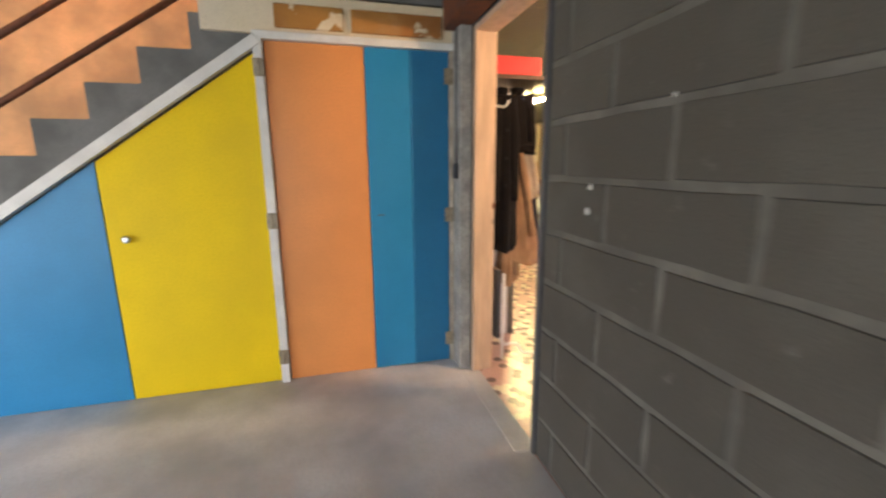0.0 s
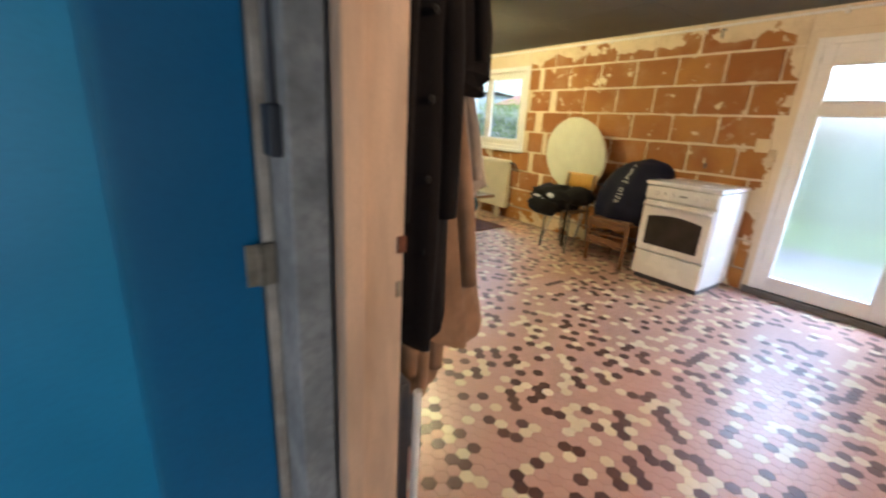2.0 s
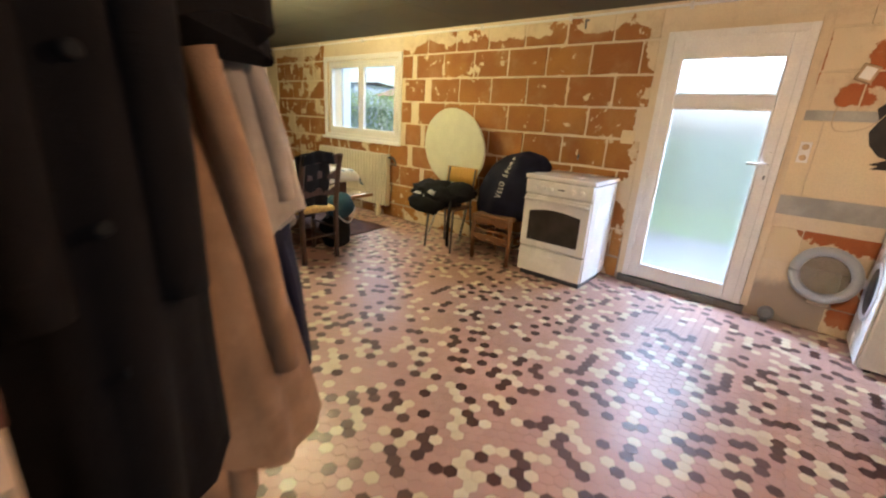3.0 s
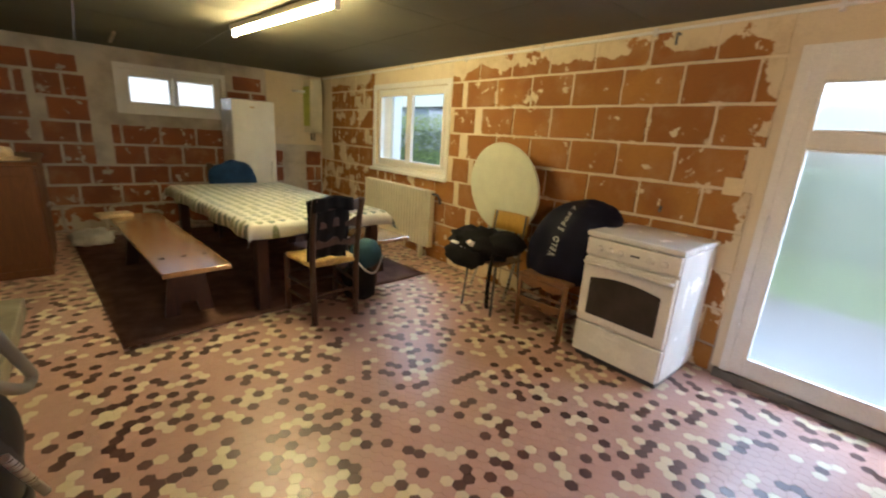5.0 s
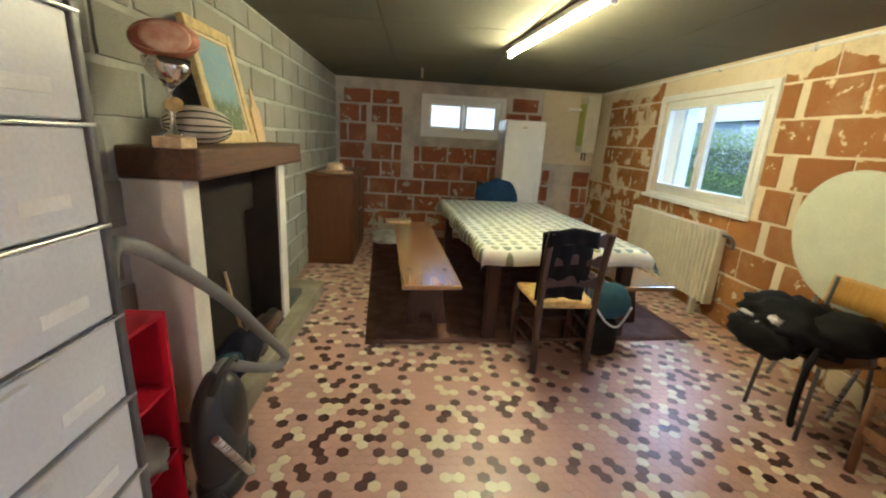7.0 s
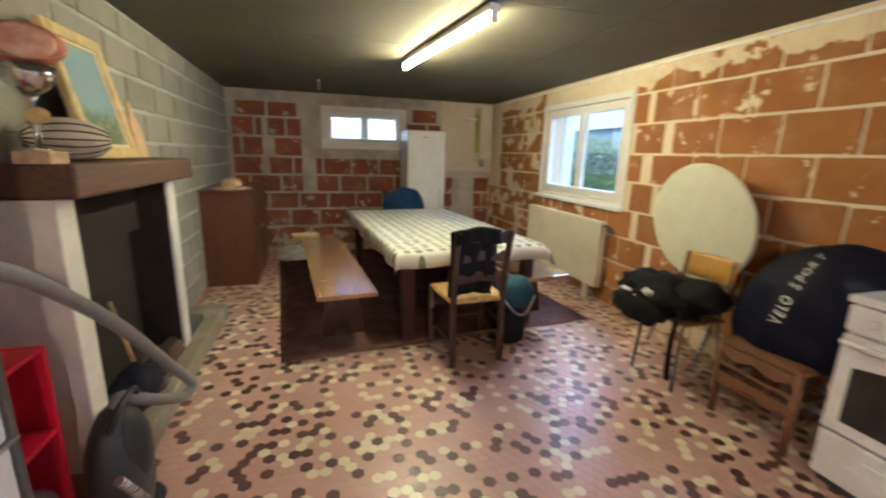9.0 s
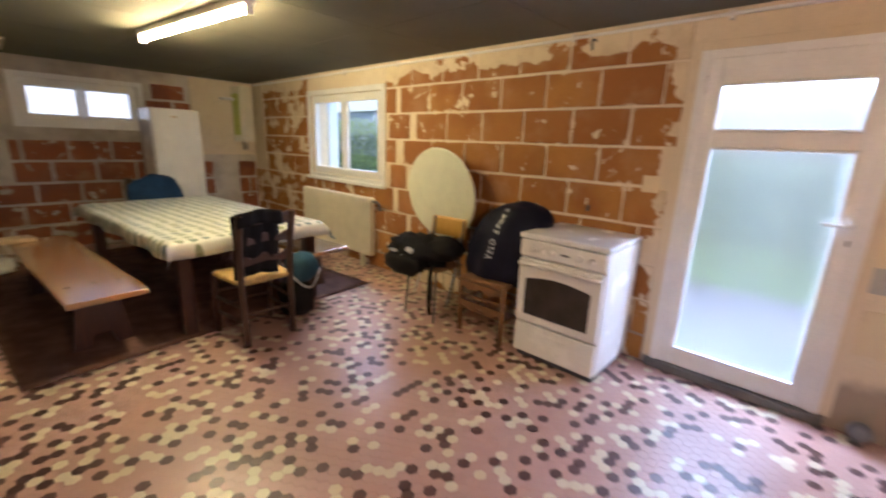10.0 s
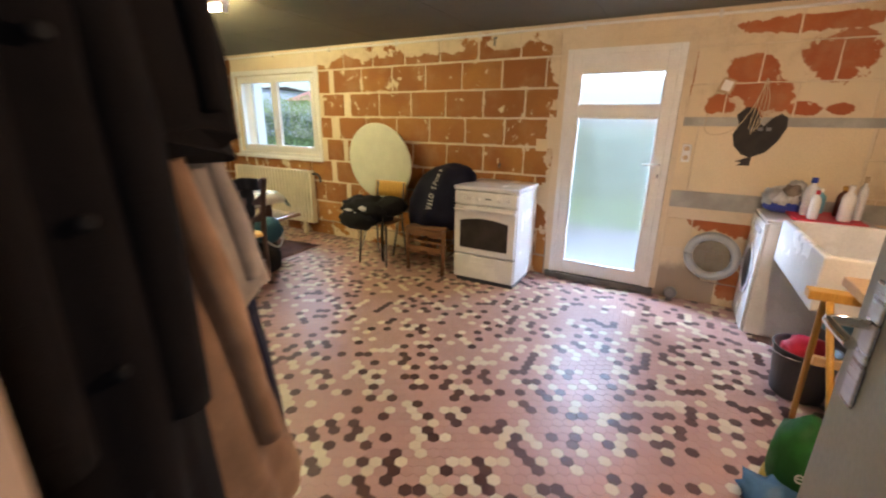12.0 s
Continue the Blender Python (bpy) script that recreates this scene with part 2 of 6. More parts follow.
M = dict(
    plaster=plaster_material("cream_plaster", ((2, 0.5, 0.15),)),
    plaster_plain=plaster_material("cream_plaster_plain"),
    brick_east=brick_material("terracotta_brick_east", ((2, 2.00, 2.16, 0.74), (1, 3.22, 2.98, 0.62, 2.0, 2.15), (1, 5.15, 6.3, 0.36), (2, 0.35, 0.1, 0.5))),
    brick_plain=brick_material("terracotta_brick_plain", (), edges=False, fleck=0.58),
    brick_corner=brick_material("terracotta_brick_corner", (), clays=((0.40, 0.115, 0.035), (0.46, 0.16, 0.045), (0.36, 0.11, 0.04)), edges=False, bare=(
        (1.60, 1.80, 0.16, 0.16), (1.47, 1.64, 0.13, 0.13), (1.76, 1.60, 0.10, 0.07), (1.14, 1.90, 0.19, 0.16), (1.30, 2.12, 0.42, 0.055),
        (1.26, 1.57, 0.11, 0.05), (1.06, 1.57, 0.08, 0.04), (1.99, 1.80, 0.035, 0.24), (2.37, 2.19, 0.20, 0.05),
        (1.50, 0.72, 0.27, 0.12), (1.36, 0.40, 0.06, 0.15), (1.44, 0.20, 0.10, 0.14), (1.78, 0.70, 0.06, 0.05))),
    patched=surface("patched_grey_render", (0.20, 0.195, 0.185), 0.85, vary=0.5, scale=9, grain=45, world_space=True, bump=0.5, other=(0.42, 0.40, 0.37)),
    batten=surface("chipped_cream_batten", (0.50, 0.43, 0.34), 0.7, vary=0.3, scale=7, world_space=True, bump=0.3, other=(0.28, 0.23, 0.18)),
    # The north wall's weaker light is put into these darker clays
    brick_north=brick_material("dimmed_terracotta_brick_north", ((2, 2.06, 2.20, 0.8), (2, 0.5, 0.1, 0.35)), ((0.25, 0.085, 0.042), (0.33, 0.115, 0.050), (0.21, 0.080, 0.050)), (0.50, 0.45, 0.37), 0.615),
    plaster_north=surface("dull_grey_mortar_coat", (0.52, 0.47, 0.40), 0.92, vary=0.3, scale=3, world_space=True, bump=0.5, other=(0.36, 0.31, 0.26)),
    block_room=block_material("grey_block_room", (0.30, 0.29, 0.25), (0.38, 0.37, 0.33)),
    # Hall copies of block and mortar, with the dim hall put into the colour
    block_hall=block_material("dimmed_block_hall", (0.11, 0.102, 0.088), (0.15, 0.142, 0.125)),
    mortar_hall=surface("dimmed_grey_mortar", (0.15, 0.142, 0.125), 0.95, vary=0.35, scale=5, world_space=True, bump=0.5),
    hinge=surface("dull_brown_hinge", (0.34, 0.28, 0.20), 0.5, 0.4, vary=0.3, scale=30),
    mortar=surface("grey_mortar", (0.42, 0.41, 0.38), 0.95, vary=0.25, scale=5, world_space=True, bump=0.5),
    concrete=surface("hall_concrete", (0.55, 0.54, 0.53), 0.75, vary=0.3, scale=1.7, grain=60, world_space=True, bump=0.3),
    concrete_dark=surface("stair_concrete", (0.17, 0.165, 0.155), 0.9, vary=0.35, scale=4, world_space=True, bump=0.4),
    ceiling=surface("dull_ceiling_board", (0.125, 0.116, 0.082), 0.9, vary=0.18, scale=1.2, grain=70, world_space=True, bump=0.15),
    grout=surface("grey_grout", (0.48, 0.31, 0.26), 0.9, world_space=True),
    tile_pink=tile_material("tile_pink", (0.56, 0.350, 0.295), (0.53, 0.322, 0.270)),
    tile_dark=tile_material("tile_dark", (0.080, 0.033, 0.028), (0.115, 0.050, 0.042)),
    tile_cream=tile_material("tile_cream", (0.70, 0.62, 0.44), (0.76, 0.69, 0.52)),
    pvc=surface("white_pvc", (0.80, 0.79, 0.77), 0.35, vary=0.05, bump=0.03),
    white_paint=surface("white_paint_worn", (0.72, 0.70, 0.66), 0.55, vary=0.15, scale=5),
    jamb=surface("bare_pale_wood", (0.60, 0.42, 0.285), 0.7, vary=0.2, scale=3, stretch=(6, 6, 1)),
    door_grey=surface("grey_door_paint", (0.42, 0.44, 0.45), 0.5, vary=0.1),
    enamel=surface("white_enamel", (0.80, 0.79, 0.76), 0.22, vary=0.06, scale=4, bump=0.02),
    steel=surface("brushed_steel", (0.55, 0.55, 0.56), 0.3, 1.0, vary=0.15, stretch=(1, 1, 20)),
    chrome=surface("chrome", (0.75, 0.75, 0.76), 0.1, 1.0, vary=0.05),
    grey_metal=surface("grey_painted_steel", (0.62, 0.63, 0.68), 0.34, 0.0, vary=0.1, scale=3),
    dark_metal=surface("dark_grey_steel", (0.13, 0.13, 0.14), 0.45, 0.5, vary=0.15),
    black=surface("black_plastic", (0.02, 0.02, 0.022), 0.4, vary=0.3),
    oven_glass=surface("dark_oven_glass", (0.035, 0.03, 0.028), 0.12, vary=0.3, bump=0.02),
    blue_panel=surface("blue_paint", (0.018, 0.215, 0.44), 0.38, vary=0.12, scale=2.5, bump=0.06),
    blue_deep=surface("darker_blue_leaf", (0.011, 0.15, 0.32), 0.4, vary=0.12, scale=2.5, bump=0.06),
    yellow=surface("yellow_paint", (0.80, 0.56, 0.002), 0.6, vary=0.08, scale=2.0, bump=0.06, spec=0.25),
    orange=surface("orange_paint", (0.70, 0.27, 0.075), 0.45, vary=0.1, scale=2.0, bump=0.06),
    salmon=surface("salmon_plaster", (0.74, 0.43, 0.22), 0.85, scale=2.6, world_space=True, bump=0.5, other=(0.44, 0.26, 0.14)),
    rust=surface("rusty_brown_iron", (0.16, 0.055, 0.025), 0.7, 0.2, vary=0.4, scale=20),
    wood_dark=wood("dark_stained_wood", (0.045, 0.022, 0.014), (0.085, 0.04, 0.024), 0.38),
    wood_red=wood("red_brown_wood", (0.085, 0.028, 0.007), (0.130, 0.046, 0.012), 0.45),
    wood_table=wood("dark_mahogany_stain", (0.040, 0.014, 0.010), (0.070, 0.026, 0.017), 0.42),
    wood_bench=wood("varnished_bench_wood", (0.28, 0.145, 0.055), (0.36, 0.20, 0.08), 0.16, (14, 1.0, 14)),
    wood_yellow=wood("varnished_yellow_wood", (0.48, 0.26, 0.04), (0.58, 0.34, 0.06), 0.35),
    wood_mid=wood("worn_brown_wood", (0.15, 0.07, 0.03), (0.22, 0.11, 0.045), 0.45),
    wood_pine=wood("pale_pine", (0.55, 0.36, 0.18), (0.66, 0.46, 0.25), 0.5, (12, 1.5, 12)),
    mantel=wood("smoked_mantel_wood", (0.070, 0.036, 0.024), (0.145, 0.072, 0.042), 0.6, (14, 1.0, 14)),
    rush=surface("straw_rush", (0.55, 0.37, 0.12), 0.8, vary=0.35, scale=30, grain=200, bump=0.6),
    soot=surface("sooty_brick", (0.024, 0.017, 0.014), 0.95, vary=0.5, scale=6, bump=0.5),
    ash=surface("grey_brown_ash", (0.10, 0.075, 0.065), 0.95, vary=0.5, scale=14, bump=0.6),
    hearth=surface("worn_hearth_stone", (0.30, 0.27, 0.21), 0.85, vary=0.3, scale=4, bump=0.4),
    radiator=surface("cream_radiator_enamel", (0.68, 0.63, 0.48), 0.4, vary=0.08),
    rug=cloth("dark_brown_rug", (0.20, 0.115, 0.085), 0.98, (0.12, 0.066, 0.05)),
    oilcloth=tablecloth_material(),
    disc=surface("ivory_laminate", (0.66, 0.67, 0.52), 0.4, vary=0.06),
    coat_black=cloth("black_wool", (0.0065, 0.005, 0.0055), 0.98),
    coat_beige=cloth("beige_lining", (0.33, 0.20, 0.12)),
    coat_pale=cloth("pale_grey_cloth", (0.38, 0.32, 0.27)),
    navy=cloth("navy_nylon", (0.008, 0.009, 0.028), 0.6),
    bag_black=cloth("black_nylon", (0.009, 0.009, 0.010), 0.75),
    teal=cloth("teal_cloth", (0.03, 0.085, 0.12), 0.7),
    blue_jacket=cloth("blue_jacket_cloth", (0.02, 0.06, 0.16), 0.8),
    white_cloth=cloth("white_plastic_bag", (0.72, 0.72, 0.72), 0.5),
    white_ink=surface("white_print", (0.75, 0.75, 0.76), 0.6, vary=0.1),
    red_plastic=surface("red_lacquer", (0.52, 0.010, 0.028), 0.35, vary=0.12),
    red_box=surface("red_card", (0.72, 0.03, 0.03), 0.5, vary=0.1),
    grey_plastic=surface("dark_grey_plastic", (0.032, 0.034, 0.040), 0.5, vary=0.2),
    hose=surface("grey_hose", (0.20, 0.20, 0.21), 0.45, vary=0.15),
    green_bag=cloth("green_bag", (0.035, 0.17, 0.035), 0.5),
    yellow_bag=cloth("yellow_bag", (0.60, 0.42, 0.06), 0.5),
    blue_film=cloth("blue_film", (0.10, 0.22, 0.42), 0.25),
    bucket=surface("grey_bucket_plastic", (0.09, 0.09, 0.10), 0.5, vary=0.15),
    blue_plastic=surface("blue_plastic", (0.03, 0.06, 0.42), 0.4, vary=0.15),
    light_blue=surface("light_blue_plastic", (0.15, 0.38, 0.52), 0.4, vary=0.15),
    clear=surface("milky_plastic", (0.68, 0.70, 0.72), 0.3, vary=0.1),
    slate=surface("black_slate_board", (0.035, 0.030, 0.026), 0.8, vary=0.4, scale=14),
    wallboard=surface("cream_wall_panel", (0.74, 0.62, 0.40), 0.4, vary=0.06, scale=2),
    wire=surface("beige_wire", (0.60, 0.48, 0.30), 0.5),
    gold=surface("gilded_frame", (0.60, 0.45, 0.20), 0.45, 0.2, vary=0.3, scale=25),
    ball_pale=surface("pale_ball_leather", (0.52, 0.47, 0.40), 0.5, vary=0.2, scale=12),
    ball_cream=surface("faded_cream_leather", (0.58, 0.42, 0.30), 0.6, vary=0.3, scale=14, other=(0.45, 0.20, 0.12)),
    cork=surface("worn_red_leather", (0.40, 0.13, 0.085), 0.55, vary=0.3, scale=20),
    straw=surface("pale_straw", (0.55, 0.40, 0.24), 0.85, vary=0.3, scale=25, bump=0.5),
    canvas=canvas_material(),
    glass=glass("clear_glass", 0.0),
    frosted=glass("frosted_glass", 0.42),
    tube=glow("lit_tube", (1.0, 0.79, 0.33), 88.0),
    bulb=glow("warm_bulb", (1.0, 0.66, 0.34), 150.0),
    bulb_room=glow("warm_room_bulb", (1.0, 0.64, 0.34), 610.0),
    boiler_green=surface("yellow_green_panel", (0.42, 0.48, 0.06), 0.4, vary=0.1),
    grass=surface("grass", (0.095, 0.165, 0.045), 0.9, vary=0.4, scale=3, world_space=True),
    gravel=surface("pale_path", (0.11, 0.112, 0.115), 0.9, vary=0.25, scale=8, world_space=True),
    hedge=surface("hedge_leaf", (0.06, 0.10, 0.045), 0.6, vary=0.5, scale=2, world_space=True),
    bush=surface("light_bush_leaf", (0.26, 0.38, 0.08), 0.6, vary=0.4, scale=2, world_space=True),
    render_blue=surface("pale_blue_render", (0.42, 0.48, 0.60), 0.85, vary=0.06, world_space=True),
    render_white=surface("white_render", (0.78, 0.77, 0.75), 0.85, vary=0.06, world_space=True),
    roof=surface("clay_roof", (0.48, 0.25, 0.20), 0.8, vary=0.2, scale=6, world_space=True),
    shutter=surface("white_shutter", (0.70, 0.76, 0.84), 0.5, vary=0.05),
)
bench_shader = M["wood_bench"].node_tree.nodes["Principled BSDF"]
bench_shader.inputs["Coat Weight"].default_value, bench_shader.inputs["Coat IOR"].default_value, bench_shader.inputs["Coat Roughness"].default_value = 1.0, 1.8, 0.18


# ---- building helpers ----
def box_bm(size, at=(0, 0, 0), bevel=0.0, turn=None, bm=None):
    """A box of that size, centred at a place, with bevelled edges; added to bm if given."""
    one = bmesh.new()
    bmesh.ops.create_cube(one, size=1, matrix=Matrix.Diagonal((*size, 1)))
    if bevel:
        bmesh.ops.bevel(one, geom=one.edges[:], offset=min(bevel, min(size) * 0.45), segments=2, affect="EDGES", profile=0.5)
    m = Matrix.Translation(at) @ (turn or Matrix.Identity(4))
    bmesh.ops.transform(one, matrix=m, verts=one.verts)
    return one if bm is None else merge(bm, one)


def span(x0, x1, y0, y1, z0, z1, bevel=0.0, bm=None):
    return box_bm((x1 - x0, y1 - y0, z1 - z0), ((x0 + x1) / 2, (y0 + y1) / 2, (z0 + z1) / 2), bevel, None, bm)


def merge(bm, other):
    me = bpy.data.meshes.new("join")
    other.to_mesh(me)
    other.free()
    bm.from_mesh(me)
    bpy.data.meshes.remove(me)
    return bm


def smooth_path(points, steps=6):
    pts = [Vector(p) for p in points]
    out = []
    for i in range(len(pts) - 1):
        a, b, c, d = pts[max(i - 1, 0)], pts[i], pts[i + 1], pts[min(i + 2, len(pts) - 1)]
        for k in range(steps):
            t = k / steps
            out.append(0.5 * (2 * b + (c - a) * t + (2 * a - 5 * b + 4 * c - d) * t * t + (3 * b - a - 3 * c + d) * t ** 3))
    return out + [pts[-1]]


def tube_bm(points, r, n=8, bm=None, taper=None, ridged=0.0):
    """A round bar along points."""
    bm = bm or bmesh.new()
    pts = [Vector(p) for p in points]
    side, rings = None, []
    for i, p in enumerate(pts):
        d = (pts[min(i + 1, len(pts) - 1)] - pts[max(i - 1, 0)]).normalized()
        side = d.orthogonal().normalized() if side is None else (side - d * side.dot(d)).normalized()
        up = d.cross(side)
        rr = r * (1 + (taper - 1) * i / (len(pts) - 1) if taper else 1) * (1 + ridged * (i % 2))
        rings.append([bm.verts.new(p + rr * (math.cos(6.2832 * k / n) * side + math.sin(6.2832 * k / n) * up)) for k in range(n)])
    for a, b in zip(rings, rings[1:]):
        for k in range(n):
            bm.faces.new((a[k], a[(k + 1) % n], b[(k + 1) % n], b[k])).smooth = True
    bm.faces.new(rings[0][::-1])
    bm.faces.new(rings[-1])
    return bm


def lathe_bm(profile, n=24, at=(0, 0, 0), bm=None):
    """Turned shape from (radius, height) pairs."""
    bm = bm or bmesh.new()
    rings = [[bm.verts.new((at[0] + r * math.cos(6.2832 * k / n), at[1] + r * math.sin(6.2832 * k / n), at[2] + z)) for k in range(n)] for r, z in profile]
    for a, b in zip(rings, rings[1:]):
        for k in range(n):
            bm.faces.new((a[k], a[(k + 1) % n], b[(k + 1) % n], b[k])).smooth = True
    bm.faces.new(rings[0][::-1])
    bm.faces.new(rings[-1])
    return bm


def prism_bm(outline, depth, bevel=0.0):
    """An outline in x and z, made thick along y (from 0 to depth)."""
    bm = bmesh.new()
    f = bm.faces.new([bm.verts.new((x, 0, z)) for x, z in outline])
    new_geom = bmesh.ops.extrude_face_region(bm, geom=[f])["geom"]
    bmesh.ops.translate(bm, vec=(0, depth, 0), verts=[v for v in new_geom if isinstance(v, bmesh.types.BMVert)])
    bmesh.ops.recalc_face_normals(bm, faces=bm.faces)
    if bevel:
        bmesh.ops.bevel(bm, geom=bm.edges[:], offset=bevel, segments=2, affect="EDGES")
    return bm


def blob_bm(size, at=(0, 0, 0), lumps=0.25, freq=2.5, seed=0, flat=0.0, sub=3):
    """A soft, lumpy body, sagging flat where it rests."""
    bm = bmesh.new()
    bmesh.ops.create_icosphere(bm, subdivisions=sub, radius=1)
    for v in bm.verts:
        n = noise.noise(v.co * freq + Vector((seed * 7.1, seed * 3.3, 0))) + 0.5 * noise.noise(v.co * freq * 2.3 + Vector((0, seed, 5)))
        v.co *= 1 + lumps * n
        v.co = Vector((v.co.x * size[0] / 2, v.co.y * size[1] / 2, max(v.co.z, -1 + flat) * size[2] / 2)) + Vector(at)
    for f in bm.faces:
        f.smooth = True
    return bm


def sheet_bm(rows, thick=0.008):
    """Cloth: rows of places joined into a sheet with thickness."""
    bm = bmesh.new()
    vs = [[bm.verts.new(p) for p in row] for row in rows]
    for a, b in zip(vs, vs[1:]):
        for k in range(len(a) - 1):
            bm.faces.new((a[k], a[k + 1], b[k + 1], b[k])).smooth = True
    bmesh.ops.recalc_face_normals(bm, faces=bm.faces)
    bmesh.ops.solidify(bm, geom=bm.faces[:], thickness=thick)
    for f in bm.faces:
        f.smooth = True
    return bm


def mesh_from(name, bm, material):
    me = bpy.data.meshes.new(name)
    bm.to_mesh(me)
    bm.free()
    me.materials.append(M[material])
    return me


def solo(name, bm, material, label="", category="", group="", kind="", at=None):
    ob = new(name, mesh_from(name, bm, material))
    if at is not None:
        ob.matrix_world = at
    return tagged(ob, label, category, group, kind)


def thing(name, at, label, category, group="", kind=""):
    ob = new(name)
    ob.empty_display_size = 0.1
    ob.matrix_world = at
    return tagged(ob, label, category, group, kind)


def part(name, bm, material, parent, label=""):
    ob = new(name, mesh_from(name, bm, material))
    ob.parent = parent
    return tagged(ob, label) if label else ob


def lettering(text, size, material, parent, m, name="lettering", label=""):
    cu = bpy.data.curves.new("text", "FONT")
    cu.body, cu.size, cu.extrude, cu.align_x, cu.align_y = text, size, 0.001, "CENTER", "CENTER"
    tmp = bpy.data.objects.new("text", cu)
    me = bpy.data.meshes.new_from_object(tmp)
    bpy.data.objects.remove(tmp)
    me.materials.append(M[material])
    ob = new(name, me)
    ob.parent, ob.matrix_local = parent, m
    return tagged(ob, label) if label else ob


def pierced_wall(length, height, thick, holes):
    """A wall along x from 0, thickness along +y, with openings (x0, x1, z0, z1)."""
    xs = sorted({0, length, *[v for h in holes for v in h[:2]]})
    zs = sorted({0, height, *[v for h in holes for v in h[2:]]})
    bm = bmesh.new()
    for x0, x1 in zip(xs, xs[1:]):
        for z0, z1 in zip(zs, zs[1:]):
            if not any(h[0] <= x0 and x1 <= h[1] and h[2] <= z0 and z1 <= h[3] for h in holes):
                span(x0, x1, 0, thick, z0, z1, 0, bm)
    bmesh.ops.remove_doubles(bm, verts=bm.verts, dist=1e-5)
    seen = {}
    for f in bm.faces:
        seen.setdefault(tuple(round(c, 4) for c in f.calc_center_median()), []).append(f)
    bmesh.ops.delete(bm, geom=[f for fs in seen.values() if len(fs) > 1 for f in fs], context="FACES_ONLY")
    return bm


# ---- the large structure ----
EAST, NORTH, SOUTH, TOP = 5.09, 9.18, 0.56, 2.265
WEST = pose(1.235, 2.40, 0, 0, 0, 1.14)          # the block wall's room face runs along its local y
HALL_X, PANEL_Y = 1.125, 2.60

# Floor of the room: grout bed, tiles come last
floor = solo("floor", span(1.131, 5.25, 0.4, 9.35, -0.12, -0.0022), "grout", "old hexagonal mosaic tile floor in pink, brown and cream", "floor", kind="structure")
solo("floor_hall", span(-4.2, 1.13, -3.2, 3.6, -0.12, 0.0), "concrete", "smooth grey concrete slab floor of the hall", "floor", kind="structure")
solo("threshold", span(1.05, 1.16, 1.605, 2.395, 0.0005, 0.005, 0.002), "concrete", "worn concrete threshold strip", "threshold", kind="structure")

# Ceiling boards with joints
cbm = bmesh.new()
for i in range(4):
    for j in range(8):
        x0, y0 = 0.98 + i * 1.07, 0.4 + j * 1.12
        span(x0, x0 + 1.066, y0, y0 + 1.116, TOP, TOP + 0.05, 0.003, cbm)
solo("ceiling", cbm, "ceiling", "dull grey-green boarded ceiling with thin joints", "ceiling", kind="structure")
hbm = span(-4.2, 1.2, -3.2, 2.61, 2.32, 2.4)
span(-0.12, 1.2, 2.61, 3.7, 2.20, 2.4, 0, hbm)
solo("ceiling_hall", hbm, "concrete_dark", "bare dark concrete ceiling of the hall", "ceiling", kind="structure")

# East wall: door and window openings; local x runs along world y
WIN_E = (5.93, 7.41, 1.03, 2.00)
DOOR_E = (2.03, 2.93, 0.06, 2.05)
EW = Matrix(((0, -1, 0, 0), (1, 0, 0, 0), (0, 0, 1, 0), (0, 0, 0, 1)))
ew = pierced_wall(9.18 - 0.3, 2.5, 0.24, [(WIN_E[0] - 0.3, WIN_E[1] - 0.3, WIN_E[2], WIN_E[3]), (DOOR_E[0] - 0.3, DOOR_E[1] - 0.3, DOOR_E[2], DOOR_E[3])])
bmesh.ops.transform(ew, matrix=Matrix.Translation((EAST + 0.24, 0.3, 0)) @ EW, verts=ew.verts)
wall_east = solo("wall_east", ew, "plaster", "hollow terracotta brick wall with ragged cream plaster remains", "wall", kind="structure")
WIN_N = (2.42, 3.57, 1.545, 2.035)
nw = pierced_wall(4.6, 2.5, 0.24, [(WIN_N[0] - 0.8, WIN_N[1] - 0.8, WIN_N[2], WIN_N[3])])
bmesh.ops.transform(nw, matrix=Matrix.Translation((0.8, NORTH, 0)), verts=nw.verts)
wall_north = solo("wall_north", nw, "plaster_north", "exposed red brick wall with grey mortar smears", "wall", kind="structure")
solo("wall_south", span(1.236, 5.4, 0.3, SOUTH, 0, 2.5), "plaster_plain", "plain beige plastered wall", "wall", kind="structure")
# West wall between hall and room, with the doorway south of its local origin
wbm = span(-0.10, -0.012, 0.0, 7.1, 0, 2.4)
wall_west = solo("wall_west", wbm, "mortar", "grey concrete block wall with pale joints", "wall", kind="structure", at=WEST)
wall_hall_east = solo("wall_hall_east", span(HALL_X + 0.012, 1.235, -3.2, 1.58, 0, 2.4), "mortar_hall", "rough grey concrete block wall, coloured darker for the dim hall", "wall", kind="structure")
for y, z, r in ((1.273, 1.229, 0.011), (1.284, 1.148, 0.012), (0.95, 1.47, 0.006)):
    part("plaster_dab", blob_bm((0.008, r * 2, r * 2.2), (HALL_X + 0.003, y, z), 0.4, 2.2, int(y * 50), 0.0, 2), "white_paint", wall_hall_east, "small white plaster dab")
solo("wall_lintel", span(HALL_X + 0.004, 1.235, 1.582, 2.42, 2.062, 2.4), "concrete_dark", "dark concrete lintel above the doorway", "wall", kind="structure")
# Unseen west wall, pierced to hold the hall's added fill lamp
hw = pierced_wall(7.0, 5.0, 0.2, [(2.6, 4.4, 0.2, 2.0)])
